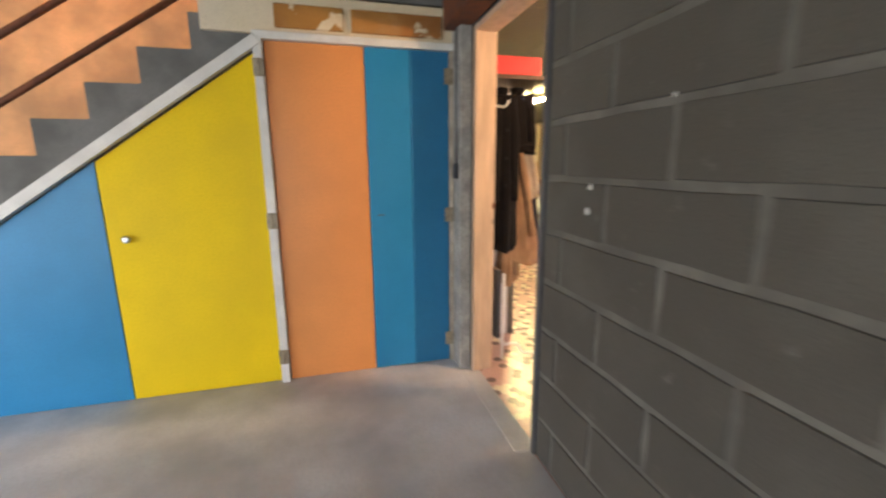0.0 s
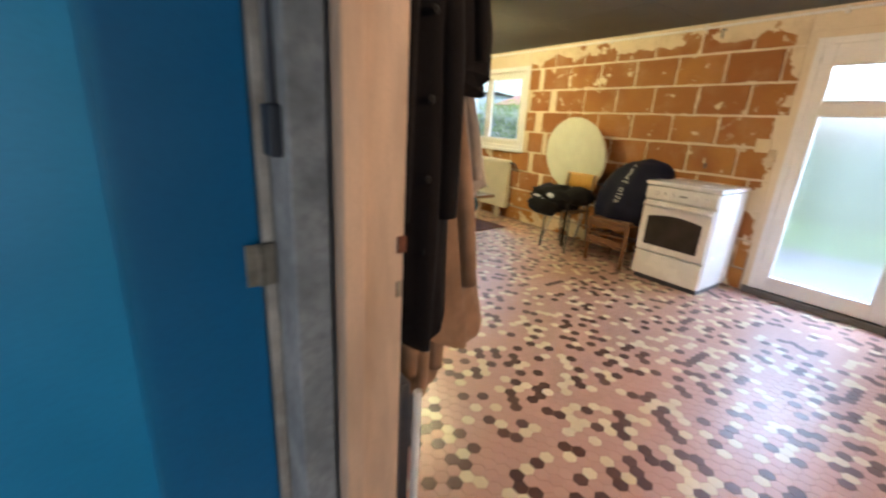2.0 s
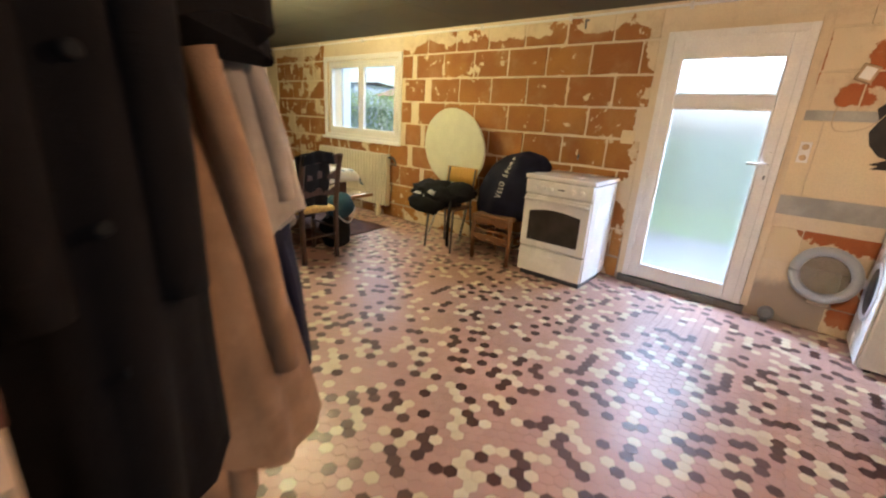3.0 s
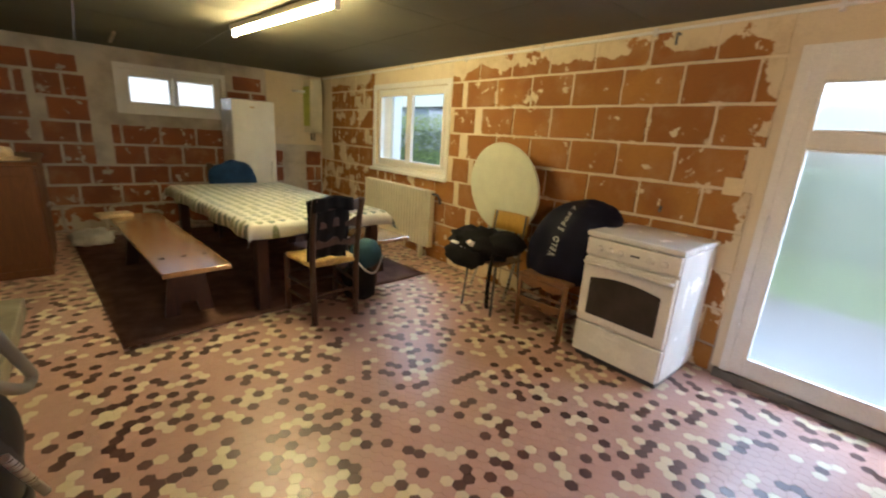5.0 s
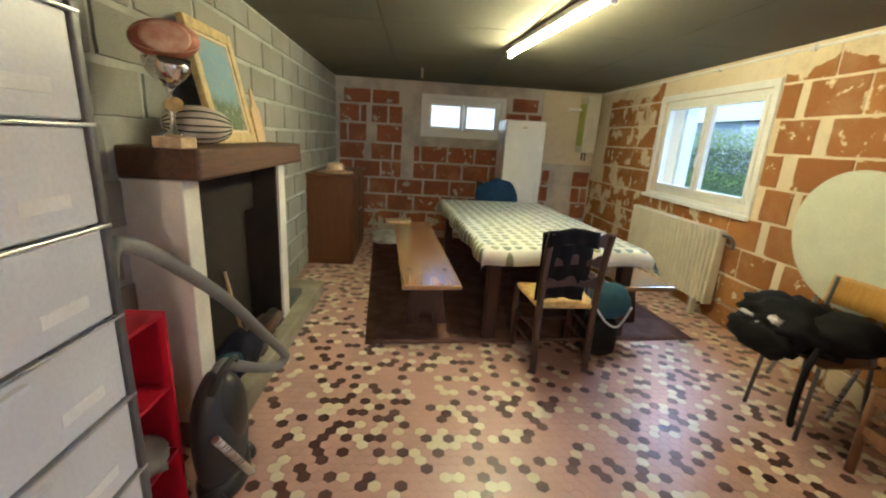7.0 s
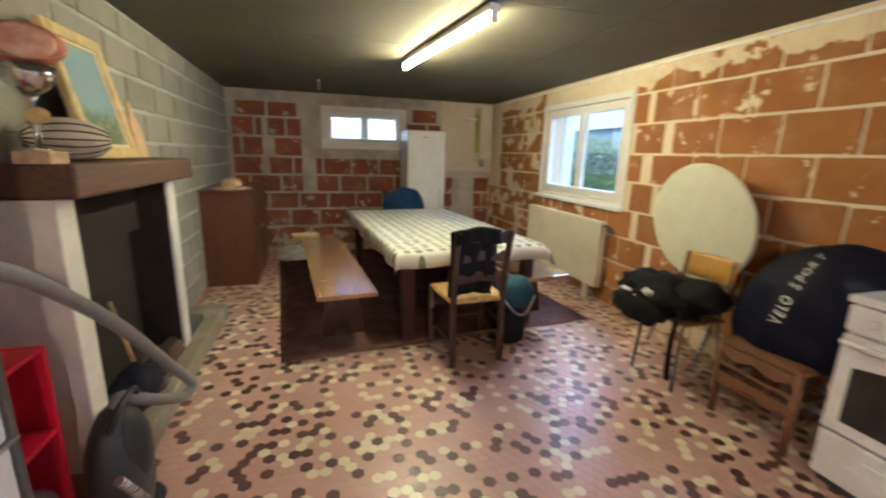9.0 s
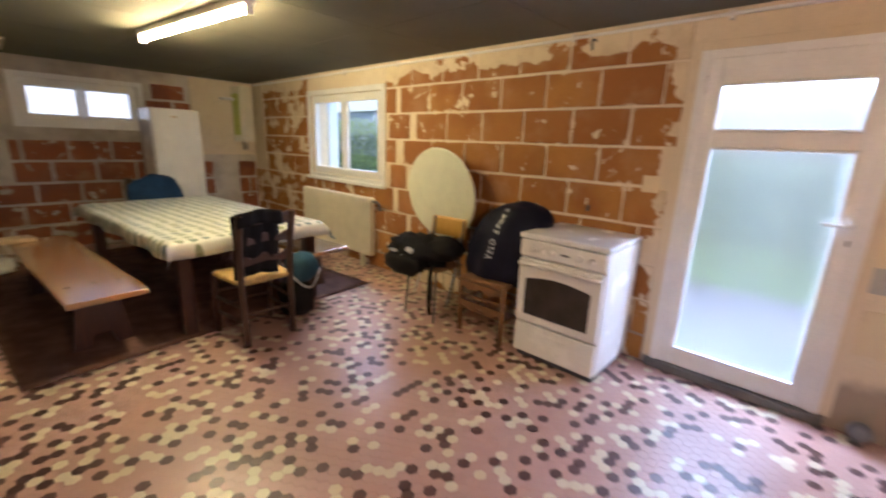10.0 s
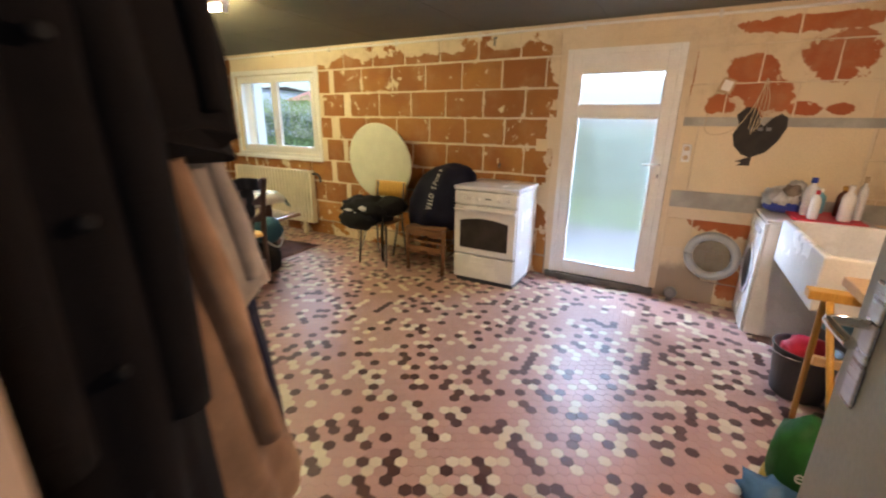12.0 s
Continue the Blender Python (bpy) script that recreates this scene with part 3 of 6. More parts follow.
bmesh.ops.transform(hw, matrix=Matrix.Translation((-4.2, -3.2, 0)) @ Matrix(((0, -1, 0, 0), (1, 0, 0, 0), (0, 0, 1, 0), (0, 0, 0, 1))), verts=hw.verts)
solo("wall_hall_west", hw, "plaster_plain", "unseen plain plastered wall with an opening added for daylight", "wall", kind="structure")
# Unseen far wall; its opening is added so that daylight reaches the hall
sw = pierced_wall(5.6, 2.5, 0.2, [(1.0, 3.4, 0.05, 2.1)])
bmesh.ops.transform(sw, matrix=Matrix.Translation((-4.3, -3.4, 0)), verts=sw.verts)
solo("wall_hall_south", sw, "plaster_plain", "unseen plastered wall with a gateway added for daylight", "wall", kind="structure")
solo("wall_stair", span(-4.2, 1.3, 3.62, 3.8, 0, 5.0), "salmon", "salmon plaster stair wall with drips and stains", "wall", kind="structure")
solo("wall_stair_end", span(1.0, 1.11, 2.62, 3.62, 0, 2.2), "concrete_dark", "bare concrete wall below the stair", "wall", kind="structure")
solo("ceiling_stair", span(-4.4, 1.3, 2.4, 3.9, 5.0, 5.1), "plaster_plain", "plain ceiling over the stairwell", "ceiling", kind="structure")
up = span(-4.2, 1.3, 2.45, 2.60, 2.41, 5.0)
solo("wall_stair_upper", up, "plaster_plain", "plain upper wall of the stairwell", "wall", kind="structure")
solo("wall_stair_east", span(1.15, 1.3, 2.61, 3.62, 2.41, 5.0), "salmon", "salmon plaster end wall of the stairwell", "wall", kind="structure")
# Grey plastered return between panels and doorway
solo("wall_return", span(1.045, 1.115, 2.44, 2.66, 0, 2.2, 0.006), "patched", "grey patched plaster return beside the doorway", "wall", kind="structure")
solo("trim_return", span(1.022, 1.043, 2.575, 2.60, 0, 2.0, 0.003), "batten", "chipped cream wooden batten", "trim", kind="structure")

# ---- outside ----
g = bmesh.new()
bmesh.ops.create_grid(g, x_segments=40, y_segments=40, size=300)
bmesh.ops.translate(g, vec=(0, 0, -0.14), verts=g.verts)
solo("ground", g, "grass", "green lawn that reaches the far hedges", "ground", kind="structure")
solo("pavement", span(5.34, 7.6, -2, 4.6, -0.13, -0.03, 0.01), "gravel", "pale concrete path outside the glazed door", "pavement", kind="structure")


def hedge(x, y0, y1, depth, height, seed, leaf="hedge", label="dense clipped green hedge beyond the lawn"):
    """A clipped hedge of many small leaves, with an uneven top."""
    rng = np.random.default_rng(seed)
    n = int((y1 - y0) * height * 520)
    c = np.stack([x + rng.normal(0, depth * 0.22, n), rng.uniform(y0, y1, n), -0.14 + height * rng.uniform(0, 1, n) ** 0.8 * (1 + 0.06 * rng.normal(size=n))], 1)
    a, b = rng.normal(size=(n, 3)), rng.normal(size=(n, 3))
    a /= np.linalg.norm(a, axis=1)[:, None]
    b -= a * (a * b).sum(1)[:, None]
    b /= np.linalg.norm(b, axis=1)[:, None]
    s = rng.uniform(0.03, 0.06, n)[:, None]
    v = np.stack([c - a * s, c + b * s * 0.5, c + a * s, c - b * s * 0.5], 1).reshape(-1, 3)
    me = bpy.data.meshes.new("hedge")
    me.from_pydata(v.tolist(), [], [(i, i + 1, i + 2, i + 3) for i in range(0, 4 * n, 4)])
    me.materials.append(M[leaf])
    return tagged(new("hedge", me), label, "hedge", kind="stuff")


hedge(11.5, -5, 7, 0.8, 1.25, 3)
hedge(16.0, 8, 36, 0.8, 1.86, 4)
hedge(17.6, 8, 36, 1.0, 2.75, 5, "bush", "light green bushes behind the clipped hedge")


def house(at, w, d, h, rise, label, coat="render_white", tiles="roof", about="pale red clay tile roof"):
    ob = thing("house", at, label, "house")
    part("wall", span(-w / 2, w / 2, -d / 2, d / 2, -0.14, h), coat, ob)
    rf = prism_bm([(-d / 2 - 0.4, h), (d / 2 + 0.4, h), (0, h + rise)], w + 0.6)
    bmesh.ops.transform(rf, matrix=Matrix.Translation((w / 2 + 0.3, 0, 0)) @ Matrix.Rotation(radians(90), 4, "Z"), verts=rf.verts)
    roof = part("roof", rf, tiles, ob, about)
    for sx in (-0.28, 0.28):
        win = part("window", span(sx * w - 0.5, sx * w + 0.5, -d / 2 - 0.03, -d / 2 + 0.02, 1.0, 2.1, 0.01), "shutter", ob, "closed pale shutter")
    return ob


house(pose(34, 30.6, 0, 0, 0, -90), 9, 7, 3.2, 1.3, "white rendered bungalow with a red tile roof")
house(pose(34, 43.5, 0, 0, 0, -90), 8, 6, 4.5, 0.35, "pale blue rendered house with a low dark roof", "render_blue", "slate", "low dark roof")
house(pose(4, 22.0, 0, 0, 0, 0), 14, 8, 3.2, 2.0, "white house facing the small back window")

# ---- hall: stair, panels, doorway ----
RISE, RUN, STEP_X, STEP_Z = 0.18, 0.25, -1.11, 1.365
stair = thing("staircase", pose(0, 0, 0), "bare concrete staircase rising above painted panels", "stairs", kind="structure")
outline = [(STEP_X - 6 * RUN, STEP_Z - 6 * RISE)]
for k in range(-6, 5):
    x, z = STEP_X + k * RUN, STEP_Z + k * RISE
    outline += [(x, z), (x, z + RISE)]
top_x = STEP_X + 5 * RUN
outline += [(top_x, STEP_Z + 5 * RISE), (top_x, STEP_Z + 5 * RISE - 0.22), (STEP_X - 6 * RUN, STEP_Z - 6 * RISE - 0.22)]
outline = [p for i, p in enumerate(outline) if i == 0 or p != outline[i - 1]]
st = prism_bm(outline, 0.96, 0.004)
bmesh.ops.translate(st, vec=(0, 2.635, 0), verts=st.verts)
part("flight", st, "concrete_dark", stair)
for k, dz in enumerate((0.40, 0.68)):
    a, b = (-2.6, 2.70, 1.54 + (-2.6 + 1.37) * 0.66 + dz - 0.40), (0.1, 2.70, 1.54 + 1.47 * 0.66 + dz - 0.40)
    rail = part("handrail", tube_bm([a, b], 0.017, 10), "rust", stair, "rusty brown iron rail")
for x in (-2.2, -1.95):
    z = 1.54 + (x + 1.37) * 0.66
    part("rail_post", span(x - 0.012, x + 0.012, 2.69, 2.71, z - 0.55, z + 0.28, 0.003), "rust", stair)

# White sloping trim above the panels, and the post
slope = math.atan2(1.93 - 0.98, -0.04 + 1.38)
trim_len = 3.0
tr = box_bm((trim_len, 0.045, 0.055), (-trim_len / 2, 0, 0), 0.004)
solo("trim_slope", tr, "white_paint", "chipped white sloping batten under the stair", "trim", kind="structure", at=Matrix.Translation((-0.03, PANEL_Y - 0.012, 1.965)) @ Matrix.Rotation(-slope, 4, "Y"))
solo("trim_post", span(-0.055, -0.008, PANEL_Y - 0.03, PANEL_Y + 0.02, 0, 1.975, 0.004), "white_paint", "white painted post with brass hinges", "trim", kind="structure")
solo("trim_head", span(-0.055, 1.045, PANEL_Y - 0.028, PANEL_Y + 0.02, 1.965, 2.005, 0.004), "white_paint", "white painted head batten", "trim", kind="structure")


def edge_z(x):
    return 1.925 + (x + 0.03) * math.tan(slope)


def panel(name, outline, material, label):
    bm = prism_bm(outline, 0.02, 0.0015)
    bmesh.ops.translate(bm, vec=(0, PANEL_Y, 0), verts=bm.verts)
    ob = thing(name, pose(0, 0, 0), label, "panel")
    part("panel_board", bm, material, ob)
    return ob


panel("stair_cladding", [(-2.7, 0.004), (-0.852, 0.004), (-0.858, edge_z(-0.858) - 0.005), (-2.7, max(0.02, edge_z(-2.7)))], "blue_panel", "blue painted board filling the low end under the stair")
yd = panel("cupboard_door", [(-0.846, 0.004), (-0.06, 0.004), (-0.06, edge_z(-0.06) - 0.01), (-0.852, edge_z(-0.852) - 0.01)], "yellow", "bright yellow slanted cupboard door, closed")
kn = lathe_bm([(0.008, 0), (0.008, 0.012), (0.02, 0.018), (0.021, 0.028), (0.012, 0.034)], 16)
bmesh.ops.transform(kn, matrix=Matrix.Translation((-0.76, PANEL_Y, 0.93)) @ Matrix.Rotation(radians(90), 4, "X"), verts=kn.verts)
part("knob", kn, "steel", yd, "small steel knob")
od = panel("cupboard_door", [(-0.004, 0.004), (0.52, 0.004), (0.52, 1.962), (-0.004, 1.962)], "orange", "orange painted tall cupboard door, closed")
bd = panel("cupboard_door", [(0.525, 0.004), (0.785, 0.004), (0.785, 1.962), (0.525, 1.962)], "blue_panel", "blue painted folding cupboard door, closed")
# Right leaf, nearly flush, in a darker blue than the left one
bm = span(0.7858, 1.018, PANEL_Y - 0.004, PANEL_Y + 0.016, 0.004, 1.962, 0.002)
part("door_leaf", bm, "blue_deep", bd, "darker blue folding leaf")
for z in (0.17, 1.0, 1.82):
    for x, who in ((-0.032, od), (1.012, bd)):
        h = span(x - 0.028, x + 0.028, PANEL_Y - 0.036, PANEL_Y - 0.030, z - 0.045, z + 0.045, 0.002)
        tube_bm([(x, PANEL_Y - 0.036, z - 0.045), (x, PANEL_Y - 0.036, z + 0.045)], 0.006, 8, h)
        part("hinge", h, "hinge", who, "dull brown steel hinge")
part("keyhole", span(0.565, 0.61, PANEL_Y - 0.004, PANEL_Y + 0.001, 1.005, 1.012, 0.001), "dark_metal", bd)

# Terracotta lintel bricks above the panels, with mortar round them
lint = solo("wall_above_panels", span(-0.30, 1.05, 2.61, 2.72, 2.0, 2.21), "plaster_plain", "strip of broken plaster above the panels", "wall", kind="structure")
for x0, x1 in ((0.06, 0.42), (0.46, 0.98)):
    part("brick", span(x0, x1, 2.592, 2.612, 2.03, 2.15, 0.006), "brick_plain", lint)
solo("lintel_beam", span(0.98, 1.12, 1.4, 2.58, 2.07, 2.31, 0.015), "rust", "rusty brown iron beam over the doorway", "beam", kind="structure")

# Doorway lining (pale wood), strike plate and small box
jamb = thing("door_frame", pose(0, 0, 0), "pale bare wooden door lining with a steel strike plate", "door frame", kind="structure")
part("jamb_post", span(1.118, 1.25, 2.398, 2.432, 0, 2.06, 0.004), "jamb", jamb)
part("jamb_stop", span(1.118, 1.16, 2.386, 2.398, 0, 2.05, 0.003), "jamb", jamb)
part("jamb_post", span(1.118, 1.25, 1.572, 1.60, 0, 2.06, 0.004), "dark_metal", jamb, "dark hinge-side lining")
part("frame_head", span(1.118, 1.25, 1.602, 2.397, 2.03, 2.06, 0.004), "jamb", jamb)
part("strike_plate", span(1.234, 1.253, 2.394, 2.399, 1.045, 1.08, 0.001), "rust", jamb)
part("strike_plate", span(1.234, 1.246, 2.395, 2.399, 0.95, 0.985, 0.001), "hinge", jamb)
sw_box = thing("junction_box", pose(1.045, 2.50, 1.27), "old grey junction box with a cable up the wall", "junction box")
part("box_body", span(-0.022, 0.001, -0.03, 0.03, -0.045, 0.045, 0.005), "grey_plastic", sw_box)
part("cable", tube_bm([(-0.006, 0, 0.045), (-0.006, 0.004, 0.5), (-0.006, 0, 0.85)], 0.006), "dark_metal", sw_box)

# The open door leaf, hinged on the south side of the doorway
leaf = thing("open_door", pose(1.262, 1.645, 0.012, 0, 0, 2.9), "grey painted interior door standing open into the room", "door")
part("leaf", span(0, 0.80, -0.04, 0, 0, 2.02, 0.003), "door_grey", leaf)
hp = part("handle_plate", span(0.722, 0.762, 0.0, 0.006, 1.00, 1.21, 0.003), "steel", leaf)
part("handle", tube_bm(smooth_path([(0.742, 0.0, 1.14), (0.742, 0.05, 1.14), (0.72, 0.058, 1.14), (0.655, 0.055, 1.138)]), 0.008, 10), "chrome", leaf, "chrome lever handle")

# ---- room: window, glazed door, radiator ----
def window_unit(name, at, w, h, label, sill=True):
    """Two-light white window; local x along the wall, y outwards, origin at the sill's middle."""
    ob = thing(name, at, label, "window", kind="structure")
    f, d = 0.055, 0.06
    fr = span(-w / 2, -w / 2 + f, 0.03, 0.03 + d, 0, h, 0.004)
    for b in ((w / 2 - f, w / 2, 0, h), (-w / 2 + f, w / 2 - f, 0, f), (-w / 2 + f, w / 2 - f, h - f, h)):
        span(b[0], b[1], 0.03, 0.03 + d, b[2], b[3], 0.004, fr)
    part("window_frame", fr, "pvc", ob)
    for s in (-1, 1):
        x0, x1 = (-w / 2 + f - 0.01, -0.004) if s < 0 else (0.004, w / 2 - f + 0.01)
        e = 0.048
        sa = span(x0, x0 + e, 0.005, 0.055, f - 0.01, h - f + 0.01, 0.006)
        for b in ((x1 - e, x1, f - 0.01, h - f + 0.01), (x0 + e, x1 - e, f - 0.01, f - 0.01 + e), (x0 + e, x1 - e, h - f + 0.01 - e, h - f + 0.01)):
            span(b[0], b[1], 0.005, 0.055, b[2], b[3], 0.006, sa)
        sash = part("sash", sa, "pvc", ob)
        pane = part("pane", span(x0 + e - 0.006, x1 - e + 0.006, 0.028, 0.034, f - 0.016 + e, h - f + 0.016 - e), "glass", sash)
        pane.visible_shadow = False
    part("window_handle", tube_bm(smooth_path([(0.02, 0.0, h * 0.42), (0.02, -0.035, h * 0.42), (0.02, -0.04, h * 0.42 - 0.1)]), 0.009), "pvc", ob)
    # inner surround boards
    b = 0.06
    su = span(-w / 2 - b, -w / 2, -0.022, 0.0, -b, h + b, 0.004)
    for q in ((w / 2, w / 2 + b, -b, h + b), (-w / 2, w / 2, -b, 0), (-w / 2, w / 2, h, h + b)):
        span(q[0], q[1], -0.022, 0.0, q[2], q[3], 0.004, su)
    part("surround", su, "pvc", ob, "white inner surround boards")
    if sill:
        part("window_sill", span(-w / 2 - b - 0.02, w / 2 + b + 0.02, -0.06, -0.023, -b - 0.02, -b + 0.02, 0.006), "pvc", ob)
    return ob


E_FACE = lambda y, z: Matrix.Translation((EAST, y, z)) @ Matrix.Rotation(radians(-90), 4, "Z")
N_FACE = lambda x, z: Matrix.Translation((x, NORTH, z))
window_unit("window_1", E_FACE((WIN_E[0] + WIN_E[1]) / 2, WIN_E[2]), WIN_E[1] - WIN_E[0], WIN_E[3] - WIN_E[2], "white two-light window in the brick wall")
window_unit("window_2", N_FACE((WIN_N[0] + WIN_N[1]) / 2, WIN_N[2]), WIN_N[1] - WIN_N[0], WIN_N[3] - WIN_N[2], "low wide white window high in the wall", sill=False)

shut = thing("shutter", Matrix.Translation((5.34, 7.40, 1.0)), "white shutter folded back beside the window reveal", "shutter")
for k in range(3):
    part("shutter_leaf", span(0.002, 0.135, -0.025 + 0.018 * k, -0.010 + 0.018 * k, 0, 1.05, 0.003), "shutter", shut)

dw, dh = DOOR_E[1] - DOOR_E[0], DOOR_E[3] - DOOR_E[2]
gd = thing("glazed_door", E_FACE((DOOR_E[0] + DOOR_E[1]) / 2, DOOR_E[2]), "white glazed back door with frosted panes, closed", "door", kind="structure")
fr = span(-dw / 2 + 0.001, -dw / 2 + 0.05, -0.03, 0.06, 0, dh, 0.004)
span(dw / 2 - 0.05, dw / 2 - 0.001, -0.03, 0.06, 0, dh, 0.004, fr)
span(-dw / 2 + 0.05, dw / 2 - 0.05, -0.03, 0.06, dh - 0.05, dh - 0.001, 0.004, fr)
part("door_frame", fr, "pvc", gd)
lw = dw / 2 - 0.045
gx, zs = 0.325, (0.115, 1.445, 1.535, 1.80)
le = span(-lw, -gx, -0.02, 0.04, 0.002, dh - 0.045, 0.006)
for b in ((gx, lw, 0.002, dh - 0.045), (-gx, gx, 0.002, zs[0]), (-gx, gx, zs[1], zs[2]), (-gx, gx, zs[3], dh - 0.045)):
    span(b[0], b[1], -0.02, 0.04, b[2], b[3], 0.006, le)
dl = part("door_leaf", le, "pvc", gd)
for z0, z1 in ((zs[0], zs[1]), (zs[2], zs[3])):
    bead = span(-gx, -gx + 0.014, -0.024, 0.0, z0, z1, 0.003)
    for b in ((gx - 0.014, gx, z0, z1), (-gx + 0.014, gx - 0.014, z0, z0 + 0.014), (-gx + 0.014, gx - 0.014, z1 - 0.014, z1)):
        span(b[0], b[1], -0.024, 0.0, b[2], b[3], 0.003, bead)
    part("glazing_bead", bead, "pvc", dl)
    pane = part("pane", span(-gx + 0.002, gx - 0.002, 0.006, 0.012, z0, z1), "frosted", dl, "frosted glass pane")
    pane.visible_shadow = False
hd = part("handle", tube_bm(smooth_path([(0.375, -0.02, 1.07), (0.375, -0.065, 1.07), (0.35, -0.07, 1.07), (0.255, -0.068, 1.07)]), 0.010, 10), "pvc", dl, "white lever handle")
part("lock_plate", span(0.36, 0.392, -0.026, -0.02, 0.93, 1.16, 0.003), "pvc", dl)
part("lock_hole", span(0.370, 0.382, -0.0285, -0.026, 0.965, 0.995, 0.002), "dark_metal", dl)
for z in (0.25, 0.95, 1.75):
    part("hinge", tube_bm([(-dw / 2 + 0.052, -0.036, z), (-dw / 2 + 0.052, -0.036, z + 0.1)], 0.008), "pvc", gd)
solo("door_sill", span(EAST - 0.05, EAST + 0.24, DOOR_E[0] - 0.03, DOOR_E[1] + 0.03, 0.0, DOOR_E[2] - 0.002, 0.008), "concrete_dark", "dark worn stone sill below the glazed door", "sill", kind="structure")
# narrow pale casing left round the door opening
cs = span(EAST - 0.012, EAST - 0.0, DOOR_E[1] + 0.001, DOOR_E[1] + 0.05, 0.06, DOOR_E[3] + 0.05, 0.003)
span(EAST - 0.012, EAST, DOOR_E[0] - 0.05, DOOR_E[0] - 0.001, 0.06, DOOR_E[3] + 0.05, 0.003, cs)
span(EAST - 0.012, EAST, DOOR_E[0] - 0.001, DOOR_E[1] + 0.001, DOOR_E[3], DOOR_E[3] + 0.05, 0.003, cs)
solo("trim_door", cs, "plaster_plain", "pale casing strip round the glazed door", "trim", kind="structure")

rad = thing("radiator", pose(4.985, 6.72, 0.0), "cream enamelled column radiator under the window", "radiator")
for i in range(25):
    y = -0.72 + i * 0.06
    c = span(-0.045, 0.045, y - 0.017, y + 0.017, 0.16, 0.84, 0.014)
    part("rib", c, "radiator", rad)
for z in (0.2, 0.8):
    part("header_pipe", tube_bm([(0, -0.74, z), (0, 0.74, z)], 0.025, 10), "radiator", rad)
part("valve", tube_bm(smooth_path([(0, -0.74, 0.8), (0, -0.82, 0.8), (0.02, -0.84, 0.76), (0.03, -0.84, 0.70)]), 0.014), "dark_metal", rad, "dark radiator valve")
for y in (-0.55, 0.55):
    part("bracket", span(0.03, 0.10, y - 0.015, y + 0.015, 0.2, 0.24), "dark_metal", rad)
    part("foot", span(-0.03, 0.03, y - 0.02, y + 0.02, 0.0, 0.17, 0.005), "radiator", rad)

# ---- fluorescent lamp and ceiling fittings ----
la, lb = Vector((3.10, 6.53, TOP)), Vector((3.29, 4.92, TOP))
lamp_len = (lb - la).length
lamp = thing("ceiling_lamp", Matrix.Translation((la + lb) / 2) @ Matrix.Rotation(math.atan2((lb - la).x, -(lb - la).y) , 4, "Z"), "fluorescent batten lamp, lit, on the ceiling", "lamp")
part("housing", span(-0.035, 0.035, -lamp_len / 2, lamp_len / 2, -0.045, -0.001, 0.006), "enamel", lamp)
part("tube", tube_bm([(0, -lamp_len / 2 + 0.03, -0.068), (0, lamp_len / 2 - 0.03, -0.068)], 0.018, 14), "tube", lamp, "glowing fluorescent tube")
for s in (-1, 1):
    part("lamp_holder", span(-0.02, 0.02, s * (lamp_len / 2 - 0.015) - 0.014, s * (lamp_len / 2 - 0.015) + 0.014, -0.10, -0.045, 0.005), "pvc", lamp)
# Unseen bulb, added along with the salmon plaster for the wall's orange tone
solo("stair_lamp", lathe_bm([(0.01, 0.1), (0.03, 0.08), (0.055, 0.03), (0.05, -0.02), (0.015, -0.05)], 16, (-1.6, 3.1, 4.4)), "bulb", "unseen warm bulb added to light the stairwell wall", "lamp")
part("flex", tube_bm([(-1.6, 3.1, 4.5), (-1.6, 3.1, 5.0)], 0.006), "black", bpy.data.objects["stair_lamp"])

# Conduit along the top of the brick wall, hook and clips
con = thing("conduit", pose(0, 0, 0), "thin white cable conduit under the ceiling", "conduit")
part("pipe", tube_bm(smooth_path([(EAST - 0.018, y, 2.225 + 0.006 * math.sin(y * 3)) for y in (0.6, 1.6, 2.8, 4.0, 5.2, 6.4, 7.6, 9.1)]), 0.011, 8), "pvc", con)
for i in range(9):
    part("clip", span(EAST - 0.032, EAST, 0.9 + i * 0.95, 0.925 + i * 0.95, 2.20, 2.25, 0.003), "white_paint", con)
solo("wall_hook", tube_bm(smooth_path([(EAST + 0.01, 3.60, 2.19), (EAST - 0.05, 3.60, 2.19), (EAST - 0.055, 3.60, 2.16), (EAST - 0.05, 3.60, 2.12)]), 0.008), "dark_metal", "short bent iron hook below the ceiling", "hook")
solo("wall_pin", tube_bm([(EAST + 0.01, 3.52, 1.02), (EAST - 0.10, 3.47, 1.07)], 0.009), "dark_metal", "rusty iron pin sticking out of the brick wall", "pin")
cstrip = thing("ceiling_strip", pose(2.35, 8.35, TOP), "short pale batten fixed to the ceiling", "batten")
part("strip", box_bm((0.03, 0.75, 0.022), (0, 0, -0.011), 0.004), "plaster_plain", cstrip)

# Light switch by the glazed door
sw1 = thing("light_switch", pose(EAST, 3.10, 1.255), "square yellowed light switch on the wall", "switch")
part("plate", span(-0.014, 0.0, -0.055, 0.055, -0.055, 0.055, 0.004), "wallboard", sw1)
part("rocker", span(-0.020, -0.014, -0.03, 0.03, -0.03, 0.03, 0.003), "wallboard", sw1)

# ---- stove ----
stove = thing("gas_stove", pose(4.50, 3.095, 0), "white enamelled gas stove with its lid closed", "stove")
SW = 0.60
bm = span(0.02, 0.55, 0, SW, 0.05, 0.865, 0.006)
part("body", bm, "enamel", stove)
part("lid", span(-0.015, 0.56, -0.008, SW + 0.008, 0.872, 0.908, 0.01), "enamel", stove)
